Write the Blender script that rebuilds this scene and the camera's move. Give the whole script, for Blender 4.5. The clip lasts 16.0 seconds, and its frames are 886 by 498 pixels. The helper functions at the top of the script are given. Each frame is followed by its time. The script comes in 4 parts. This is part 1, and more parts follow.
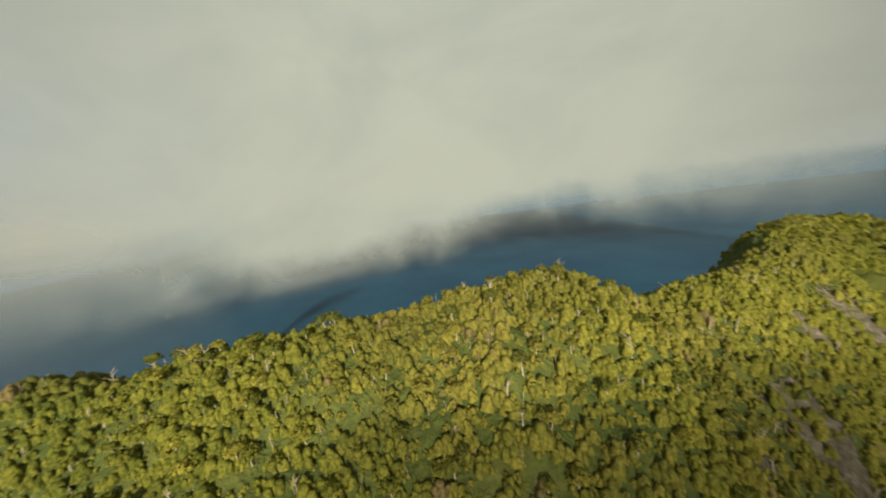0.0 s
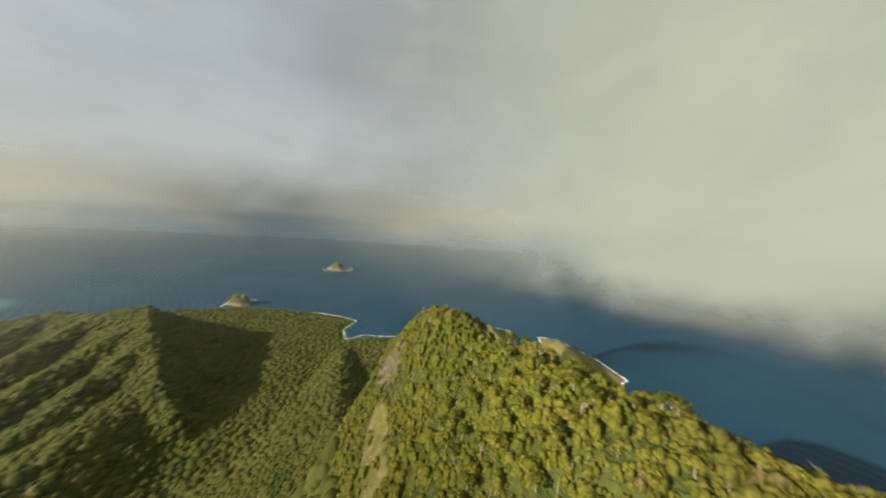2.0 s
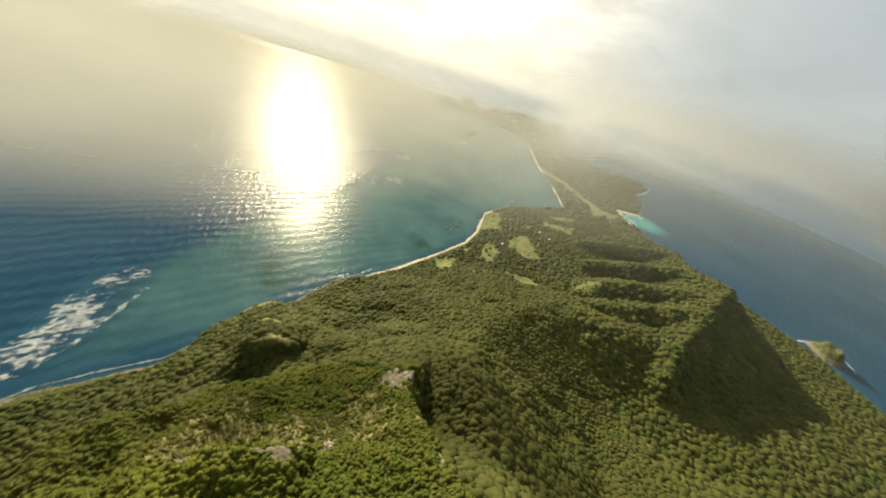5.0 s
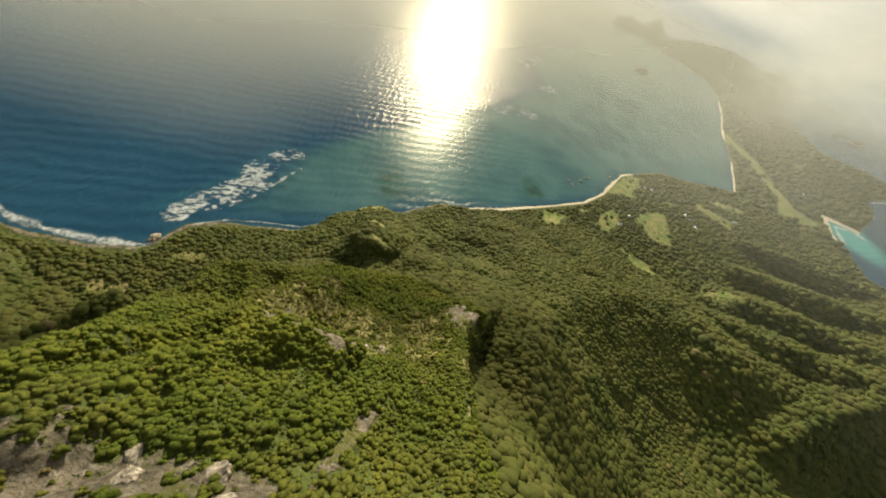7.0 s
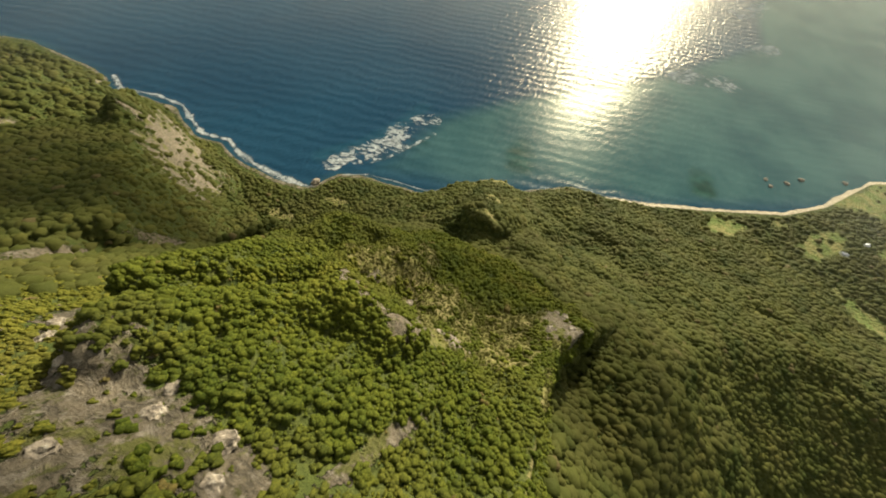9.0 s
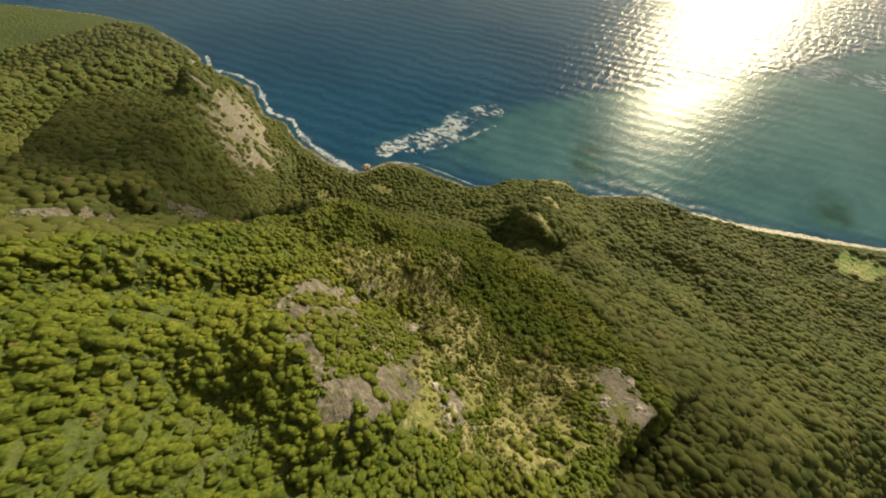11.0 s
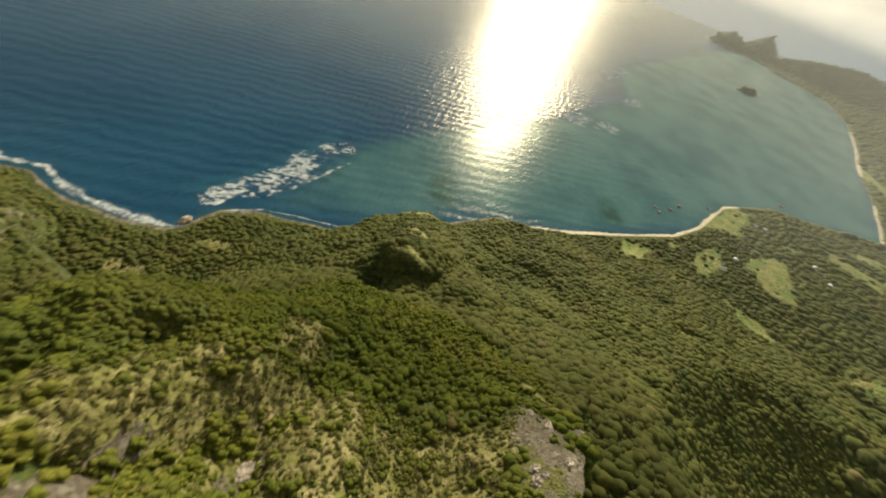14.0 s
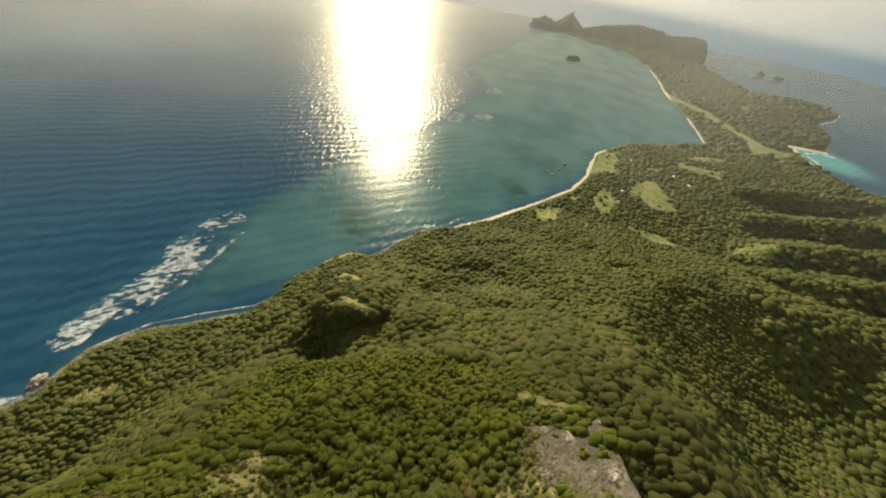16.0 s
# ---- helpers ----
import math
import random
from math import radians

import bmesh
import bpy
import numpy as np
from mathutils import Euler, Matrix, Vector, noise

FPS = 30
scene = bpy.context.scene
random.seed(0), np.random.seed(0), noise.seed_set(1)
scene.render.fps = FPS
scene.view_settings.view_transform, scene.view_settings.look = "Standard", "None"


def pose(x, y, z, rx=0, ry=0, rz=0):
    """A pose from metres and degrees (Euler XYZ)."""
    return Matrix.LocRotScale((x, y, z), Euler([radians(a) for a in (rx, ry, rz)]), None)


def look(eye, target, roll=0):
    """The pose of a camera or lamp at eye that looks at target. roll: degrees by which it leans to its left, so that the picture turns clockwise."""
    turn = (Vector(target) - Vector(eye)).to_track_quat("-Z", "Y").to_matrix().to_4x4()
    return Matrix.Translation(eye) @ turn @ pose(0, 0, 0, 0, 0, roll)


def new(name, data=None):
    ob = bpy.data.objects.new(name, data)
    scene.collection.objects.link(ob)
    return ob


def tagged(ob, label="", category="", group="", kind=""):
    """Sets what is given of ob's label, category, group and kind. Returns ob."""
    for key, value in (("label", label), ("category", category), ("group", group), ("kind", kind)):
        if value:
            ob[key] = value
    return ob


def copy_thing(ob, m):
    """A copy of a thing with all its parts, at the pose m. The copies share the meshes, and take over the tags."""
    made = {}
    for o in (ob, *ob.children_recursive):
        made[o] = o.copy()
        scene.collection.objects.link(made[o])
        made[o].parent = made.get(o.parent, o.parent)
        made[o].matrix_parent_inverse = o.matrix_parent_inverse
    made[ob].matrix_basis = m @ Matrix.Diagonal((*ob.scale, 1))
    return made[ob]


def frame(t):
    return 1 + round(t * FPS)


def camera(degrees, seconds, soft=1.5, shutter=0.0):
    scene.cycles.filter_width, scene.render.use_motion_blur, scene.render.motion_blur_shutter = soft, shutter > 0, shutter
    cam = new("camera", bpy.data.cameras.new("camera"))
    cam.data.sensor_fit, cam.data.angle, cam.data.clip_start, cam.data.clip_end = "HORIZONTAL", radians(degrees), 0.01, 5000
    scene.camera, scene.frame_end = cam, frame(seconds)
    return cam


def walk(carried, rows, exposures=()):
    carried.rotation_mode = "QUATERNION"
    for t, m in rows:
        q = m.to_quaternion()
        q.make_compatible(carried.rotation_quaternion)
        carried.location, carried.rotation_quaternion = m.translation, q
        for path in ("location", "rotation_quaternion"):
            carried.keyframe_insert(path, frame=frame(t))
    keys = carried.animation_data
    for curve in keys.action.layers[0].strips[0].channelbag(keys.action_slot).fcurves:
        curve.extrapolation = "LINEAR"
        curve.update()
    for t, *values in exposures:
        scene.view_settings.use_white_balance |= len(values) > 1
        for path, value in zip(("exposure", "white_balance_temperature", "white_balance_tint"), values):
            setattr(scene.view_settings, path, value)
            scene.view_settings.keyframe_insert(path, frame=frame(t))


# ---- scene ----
cam = camera(111.99, 16.0, soft=1.9, shutter=0.35)

PATH = [
    (0.0, 0.00, 0.00, 480.00, 79.15, 7.24, 9.55),
    (0.5, -1.04, 0.99, 480.69, 81.25, 5.76, 20.41),
    (1.0, -1.89, 1.69, 481.42, 83.22, 3.10, 35.29),
    (1.5, -2.87, 2.45, 482.31, 84.26, -0.29, 53.34),
    (2.0, -3.93, 3.09, 483.14, 84.07, -4.00, 73.13),
    (2.5, -4.99, 3.43, 483.75, 82.36, -8.10, 93.32),
    (3.0, -5.80, 3.52, 484.10, 78.89, -11.83, 113.08),
    (3.5, -6.25, 3.16, 484.62, 74.03, -14.14, 131.51),
    (4.0, -7.06, 2.03, 485.17, 68.51, -15.33, 148.23),
    (4.5, -8.74, 0.44, 485.53, 62.97, -15.75, 162.17),
    (5.0, -10.64, -1.52, 485.06, 57.61, -15.91, 172.89),
    (7.5, -18.67, -16.72, 479.37, 35.31, -14.26, 204.59),
    (8.0, -19.48, -20.99, 476.61, 33.09, -12.01, 209.90),
    (8.5, -19.58, -27.04, 471.91, 31.07, -8.31, 216.72),
    (9.0, -18.90, -33.23, 466.12, 29.96, -4.12, 222.00),
    (11.5, -7.56, -67.21, 428.50, 28.53, 0.41, 235.10),
    (12.0, -6.05, -70.59, 424.14, 28.28, 0.09, 237.03),
    (12.5, -4.75, -73.71, 420.06, 28.24, -0.79, 236.92),
    (13.0, -3.46, -76.52, 416.22, 28.94, -3.56, 233.40),
    (13.5, -1.85, -79.10, 412.60, 32.18, -8.49, 224.16),
    (14.0, -0.10, -81.81, 409.62, 38.07, -13.22, 211.11),
    (14.5, 1.52, -84.90, 406.59, 43.16, -14.41, 200.07),
    (15.0, 2.96, -88.20, 404.34, 45.84, -12.36, 192.75),
    (15.5, 3.48, -92.20, 402.45, 46.65, -9.57, 188.23),
    (16.0, 3.37, -96.99, 400.20, 45.96, -7.76, 185.91),
]
EXPOSURE = [(0.0, 1.0), (2.0, 1.04), (3.5, 1.16), (5.0, 1.20), (7.5, 1.06), (9.0, 1.08), (12.5, 1.0), (16.0, 1.08)]
walk(cam, [(t, pose(*p)) for t, *p in PATH], EXPOSURE)

# ---- light and air ----
SUN_AZ, SUN_EL = radians(13.6), radians(22)          # turned from -y towards +x
TO_SUN = Vector((math.sin(SUN_AZ) * math.cos(SUN_EL), -math.cos(SUN_AZ) * math.cos(SUN_EL), math.sin(SUN_EL)))

sun_data = bpy.data.lights.new("sun", "SUN")
sun_data.energy, sun_data.angle, sun_data.color = 4.7, radians(0.6), (1.0, 0.92, 0.70)
sun = new("sun", sun_data)
sun.matrix_world = look((0, 0, 900), Vector((0, 0, 900)) - TO_SUN)


def nodes_of(owner):
    owner.use_nodes = True
    tree = owner.node_tree
    tree.nodes.clear()
    return tree


class Net:
    """Short hand for building node trees."""

    def __init__(self, owner):
        self.tree = nodes_of(owner)

    def add(self, kind, inputs=None, **props):
        n = self.tree.nodes.new(kind)
        for k, v in props.items():
            setattr(n, k, v)
        for k, v in (inputs or {}).items():
            self.set(n, k, v)
        return n

    def set(self, n, k, v):
        sock = n.inputs[k]
        if isinstance(v, bpy.types.NodeSocket):
            self.tree.links.new(v, sock)
        else:
            sock.default_value = v

    def math(self, op, a, b=0.0, clamp=False):
        n = self.add("ShaderNodeMath", operation=op, use_clamp=clamp)
        self.set(n, 0, a)
        self.set(n, 1, b)
        return n.outputs[0]

    def span(self, v, lo, hi, out_lo=0.0, out_hi=1.0):
        n = self.add("ShaderNodeMapRange", {"Value": v, "From Min": lo, "From Max": hi, "To Min": out_lo, "To Max": out_hi}, interpolation_type="SMOOTHSTEP")
        return n.outputs[0]

    def mix(self, f, a, b):
        n = self.add("ShaderNodeMix", data_type="RGBA")
        self.set(n, 0, f)
        self.set(n, 6, a)
        self.set(n, 7, b)
        return n.outputs[2]

    def noise(self, vec, scale, detail=4.0, rough=0.55, distort=0.0):
        return self.add("ShaderNodeTexNoise", {"Vector": vec, "Scale": scale, "Detail": detail, "Roughness": rough, "Distortion": distort}).outputs[0]

    def attr(self, name):
        return self.add("ShaderNodeAttribute", attribute_name=name).outputs["Fac"]

    def place(self, sx=1.0, sy=1.0, sz=1.0):
        geo = self.add("ShaderNodeNewGeometry").outputs["Position"]
        return self.add("ShaderNodeMapping", {"Vector": geo, "Scale": (sx, sy, sz)}).outputs[0]

    def bump(self, height, strength, distance, normal=None):
        n = self.add("ShaderNodeBump", {"Height": height, "Strength": strength, "Distance": distance})
        if normal is not None:
            self.set(n, "Normal", normal)
        return n.outputs[0]

    def end(self, shader, kind="ShaderNodeOutputMaterial"):
        self.tree.links.new(shader, self.add(kind).inputs["Surface"])


def rgb(r, g, b):
    return (r, g, b, 1.0)


world = bpy.data.worlds.new("sky")
scene.world = world
net = Net(world)
sky = net.add("ShaderNodeTexSky", sky_type="NISHITA", sun_disc=False, sun_elevation=SUN_EL, sun_rotation=math.pi - SUN_AZ,
              altitude=480.0, air_density=1.2, dust_density=3.0, ozone_density=1.0)
way = net.add("ShaderNodeTexCoord").outputs["Generated"]
parts = net.add("ShaderNodeSeparateXYZ", {"Vector": way})
up = parts.outputs["Z"]
# a veil of broken cloud low in the sky, and hazy sea below the horizon
flat_way = net.add("ShaderNodeMapping", {"Vector": way, "Scale": (1, 1, 3.0)}).outputs[0]
cloud = net.span(net.noise(flat_way, 3.2, 7, 0.6, 0.3), 0.40, 0.62)
veil = net.math("MAXIMUM", net.span(up, 0.5, 0.02, 0.80, 0.95), cloud)
toward = net.add("ShaderNodeVectorMath", {0: way, 1: tuple(TO_SUN)}, operation="DOT_PRODUCT").outputs["Value"]
lit = net.math("POWER", net.span(toward, 0.25, 1.0, 0.0, 1.0), 2.8)
shade = net.span(net.noise(flat_way, 5.0, 6, 0.6, 0.2), 0.3, 0.7, 0.82, 1.16)
shade = net.math("ADD", 1.0, net.math("MULTIPLY", net.math("SUBTRACT", shade, 1.0), net.span(lit, 0.0, 0.5, 0.25, 1.0)))
cloud_col = net.add("ShaderNodeVectorMath", {0: net.mix(lit, rgb(3.0, 3.22, 3.12), rgb(9.4, 8.4, 6.2)), "Scale": shade}, operation="SCALE").outputs[0]
above = net.mix(veil, sky.outputs[0], cloud_col)
far_sea = net.mix(lit, rgb(0.66, 1.2, 1.6), rgb(3.1, 2.95, 2.5))
below = net.mix(net.span(up, -0.035, 0.0), far_sea, net.mix(lit, rgb(2.5, 2.75, 2.75), rgb(5.6, 5.1, 4.0)))
both = net.mix(net.span(up, -0.03, 0.02), below, above)
net.end(net.add("ShaderNodeBackground", {"Color": both, "Strength": 0.077}).outputs[0], "ShaderNodeOutputWorld")


# ---- plan: coast, ridges and heights, in metres ----
WEST_COAST = [(483, -140), (428, -165), (416, -183), (406, -236), (370, -268), (325, -291), (257, -320), (207, -380), (134, -450), (42, -560),
              (-20, -590), (-105, -645), (-195, -722), (-330, -840), (-395, -935), (-470, -1110), (-640, -1265), (-825, -1332), (-1020, -1412),
              (-1074, -1590), (-1140, -1850), (-1200, -2170), (-1330, -2600), (-1465, -3150), (-1480, -3650)]
NORTH_COAST = [(-1330, -3850), (-1150, -3960), (-1080, -4120), (-890, -4300), (-740, -4330), (-600, -4400), (-600, -4560), (-800, -4640), (-1150, -4680),
               (-1330, -4560), (-1640, -4560), (-2000, -4440), (-2420, -4250), (-2500, -4100), (-2250, -3700), (-2180, -3200), (-2140, -2800), (-2373, -2680),
               (-2580, -2500), (-2360, -2309), (-2100, -2130), (-2000, -1900), (-1760, -1640), (-1700, -1570)]
EAST_COAST = [(-1540, -1570), (-1500, -1450), (-1480, -1230), (-1500, -960), (-1560, -700), (-1590, -480), (-1500, -200), (-1405, -20), (-1345, 45),
              (-1243, -8), (-1143, -2), (-1172, 70), (-1150, 133), (-1140, 192), (-960, 330), (-900, 440), (-1040, 500), (-1175, 540), (-1222, 610), (-1183, 660), (-1150, 690),
              (-1060, 678), (-900, 630), (-800, 600), (-860, 690), (-1000, 755), (-1062, 795), (-1030, 850), (-860, 885), (-705, 872), (-680, 820), (-580, 690), (-330, 560), (100, 560)]
SOUTH_COAST = [(700, 800), (1500, 900), (1900, 500), (1480, 150), (1290, 18), (1200, -2), (1100, -32), (1025, -46), (955, -36), (890, -80), (816, -106), (700, -92),
               (645, -122), (597, -117), (553, -121)]
COAST = np.array(WEST_COAST + NORTH_COAST + EAST_COAST + SOUTH_COAST, float)

# each ridge: crest line, slope to the left and to the right of its run, roundness of its top, length over which the foot flattens (below nought: over which the flank steepens)
RIDGES = [
    ([(-60, 40, 454.5), (-38, 42, 460.5), (-22, 46, 458.5), (-5, 51, 460), (10, 58, 460), (30, 66, 450), (59, 87, 448), (90, 112, 450), (115, 140, 447), (150, 178, 443), (260, 240, 420)], 2.7, 1.5, 17, 4000),
    ([(-45, 39, 457.5), (-62, 35, 455.5), (-80, 34, 458), (-102, 34, 453), (-125, 36, 438), (-150, 42, 422), (-158, 48, 405)], 2.1, 2.2, 10, 4000),
    ([(-40, 5, 418), (-48, -38, 384), (-49, -60, 362), (-48, -82, 340), (-46, -98, 327), (-50, -118, 314), (-59, -132, 299), (-70, -152, 267), (-90, -182, 240), (-97, -210, 218)], 1.2, 4.6, 2, 4000),
    ([(40, 0, 404), (34, -14, 391), (27, -28, 380), (23, -37, 378)], 0.5, 0.2, 6, -10),
    ([(12, -12, 391), (7, -27, 379), (7, -36, 377)], 0.25, 0.3, 5, -9),
    ([(16, -4, 397), (-8, -16, 388), (-16, -24, 383), (-18, -38, 367), (-16, -46, 354)], 0.3, 0.9, 6, -20),
    ([(46, -51, 350), (36, -48, 365), (21, -45, 379), (8, -46, 377), (-2, -48, 372), (-12, -46, 357)], 3.6, 0.1, 2, -16),
    ([(3, -57, 344), (5, -70, 322), (4, -88, 301), (4, -105, 281), (6, -140, 257), (3, -160, 236)], 1.15, 1.15, 9, 4000),
    ([(31, -59, 330), (31, -70, 310), (26, -85, 296), (28, -105, 281), (35, -128, 260)], 1.15, 1.15, 9, 4000),
    ([(-14, -60, 338), (-14, -88, 306), (-27, -109, 287), (-38, -134, 268)], 1.15, 1.15, 9, 4000),
    ([(66, -2, 388), (64, -16, 379), (58, -36, 354), (52, -54, 342), (62, -66, 330), (76, -75, 325), (92, -70, 315), (108, -56, 300)], 1.9, 2.3, 5, 4000),
    ([(52, -62, 336), (50, -80, 321), (45, -92, 306)], 0.7, 0.6, 5, -22),
    ([(70, -36, 350), (78, -56, 330), (84, -68, 321)], 0.4, 0.4, 6, -24),
    ([(66, -4, 386), (78, -22, 361), (92, -38, 333), (106, -54, 304)], 1.9, 0.7, 6, -60),
    ([(78, -76, 325), (66, -86, 319), (54, -92, 312), (42, -105, 291), (38, -128, 260), (44, -142, 240), (28, -168, 214)], 2.2, 1.1, 5, 4000),
    ([(5, -150, 240), (-22, -184, 224), (0, -219, 196), (14, -262, 160), (0, -330, 100)], 0.95, 1.0, 14, 900),
    ([(30, -165, 222), (52, -205, 184), (60, -250, 164)], 0.8, 0.8, 14, 900),
    ([(112, -250, 140), (96, -240, 176), (74, -232, 193), (54, -238, 184), (38, -254, 162)], 0.75, 5.0, 3, 900),
    ([(-117, -60, 275), (-117, -151, 258), (-160, -220, 205), (-219, -318, 140)], 0.9, 0.8, 15, 4000),
    ([(-219, -318, 140), (-330, -420, 98), (-480, -470, 72), (-700, -440, 62), (-860, -430, 58)], 0.45, 0.45, 25, 400),
    ([(-150, 40, 400), (-230, 20, 250), (-420, 0, 125)], 1.5, 1.6, 15, 4000),
    ([(-420, 0, 125), (-700, -20, 55), (-1000, -10, 20)], 0.45, 0.5, 15, 500),
    ([(-700, -330, 56), (-800, -405, 92), (-960, -500, 124), (-1130, -590, 150), (-1180, -770, 106), (-1290, -930, 84), (-1265, -1130, 54), (-1270, -1280, 30)], 0.7, 0.85, 4, 300),
    ([(-1175, -740, 108), (-980, -770, 78), (-780, -790, 42)], 0.62, 0.72, 8, 500),
    ([(-1280, -910, 86), (-1050, -950, 62), (-860, -960, 32)], 0.62, 0.7, 8, 500),
    ([(-1060, -560, 128), (-880, -630, 88), (-720, -650, 50)], 0.62, 0.72, 8, 500),
    ([(-940, -490, 122), (-790, -530, 80), (-640, -545, 50)], 0.62, 0.72, 8, 500),
    ([(100, 130, 450), (150, 100, 395), (208, 52, 297), (250, 40, 268), (320, 32, 240), (399, 36, 217), (440, 8, 204), (474, -8, 199), (512, -34, 208), (560, -44, 190), (640, -62, 150), (720, -68, 70)], 0.9, 4.3, 5, 4000),
    ([(260, 240, 400), (420, 300, 330), (700, 330, 215), (1100, 400, 130)], 1.2, 1.3, 20, 4000),
    ([(700, 330, 220), (800, 200, 150), (900, 70, 110), (950, -8, 74), (1000, -28, 36)], 0.8, 0.8, 15, 4000),
    ([(-560, 400, 140), (-850, 490, 98), (-1060, 545, 66), (-1150, 590, 40), (-1180, 640, 12)], 0.6, 0.7, 5, 900),
    ([(-620, 640, 70), (-800, 740, 62), (-930, 775, 50), (-1020, 805, 16)], 0.5, 0.6, 5, 900),
    ([(-1960, -2560, 26), (-2120, -2500, 46), (-2330, -2520, 44), (-2450, -2500, 34)], 0.4, 0.3, 10, 400),
    ([(-1850, -2350, 40), (-1980, -2170, 46), (-2080, -2140, 40)], 0.35, 0.35, 10, 400),
    ([(-1750, -4100, 80), (-2000, -4250, 140), (-2280, -4120, 180), (-2430, -4130, 165)], 0.6, 0.6, 10, 500),
    ([(-1170, -4350, 70), (-1400, -4320, 130), (-1750, -4350, 180), (-2000, -4300, 170)], 0.8, 0.7, 10, 500),
    ([(-640, -4480, 55), (-760, -4470, 115), (-900, -4500, 62), (-1020, -4520, 120), (-1060, -4530, 170), (-1120, -4500, 30)], 0.9, 0.9, 6, 500),
]


def value_noise(x, y, seed):
    """Smooth lattice noise in 0..1 for arrays."""
    xi, yi = np.floor(x).astype(np.int64), np.floor(y).astype(np.int64)
    fx, fy = x - xi, y - yi
    fx, fy = fx * fx * (3 - 2 * fx), fy * fy * (3 - 2 * fy)

    def lattice(i, j):
        h = (i * 374761393 + j * 668265263 + seed * 974634777) & 0xFFFFFFFF
        h = ((h ^ (h >> 13)) * 1274126177) & 0xFFFFFFFF
        return ((h ^ (h >> 16)) & 0xFFFF) / 65535.0

    low = lattice(xi, yi) * (1 - fx) + lattice(xi + 1, yi) * fx
    high = lattice(xi, yi + 1) * (1 - fx) + lattice(xi + 1, yi + 1) * fx
    return low * (1 - fy) + high * fy


def fbm(x, y, size, octaves=4, seed=1):
    total, amp, norm = 0.0, 1.0, 0.0
    for k in range(octaves):
        total = total + amp * value_noise(x / size + 17.3 * k, y / size - 9.1 * k, seed + k)
        norm, amp, size = norm + amp, amp * 0.5, size * 0.5
    return total / norm * 2 - 1


def coast_distance(x, y):
    """Metres to the shore: positive on land."""
    best, inside = np.full(x.shape, 1e9), np.zeros(x.shape, bool)
    for (ax, ay), (bx, by) in zip(COAST, np.roll(COAST, -1, 0)):
        dx, dy = bx - ax, by - ay
        s = np.clip(((x - ax) * dx + (y - ay) * dy) / (dx * dx + dy * dy), 0, 1)
        best = np.minimum(best, np.hypot(x - ax - s * dx, y - ay - s * dy))
        if dy:
            inside ^= ((ay > y) != (by > y)) & (x < ax + (y - ay) * dx / dy)
    return np.where(inside, best, -best)


def ridge_height(x, y, crest, left, right, roundness, foot):
    out = np.full(x.shape, -1e9)
    for (ax, ay, az), (bx, by, bz) in zip(crest[:-1], crest[1:]):
        dx, dy = bx - ax, by - ay
        s = np.clip(((x - ax) * dx + (y - ay) * dy) / (dx * dx + dy * dy), 0, 1)
        px, py = x - ax - s * dx, y - ay - s * dy
        dist = np.hypot(px, py)
        side = np.clip((dx * py - dy * px) / np.maximum(dist, 1e-3) / math.hypot(dx, dy), -1, 1)
        slope = right + (left - right) * (0.5 + 0.5 * side)
        dist = np.sqrt(dist * dist + roundness * roundness) - roundness
        drop = slope * foot * np.log1p(dist / foot) if foot > 0 else slope * dist - dist * dist / foot
        out = np.maximum(out, az + s * (bz - az) - drop)
    return out


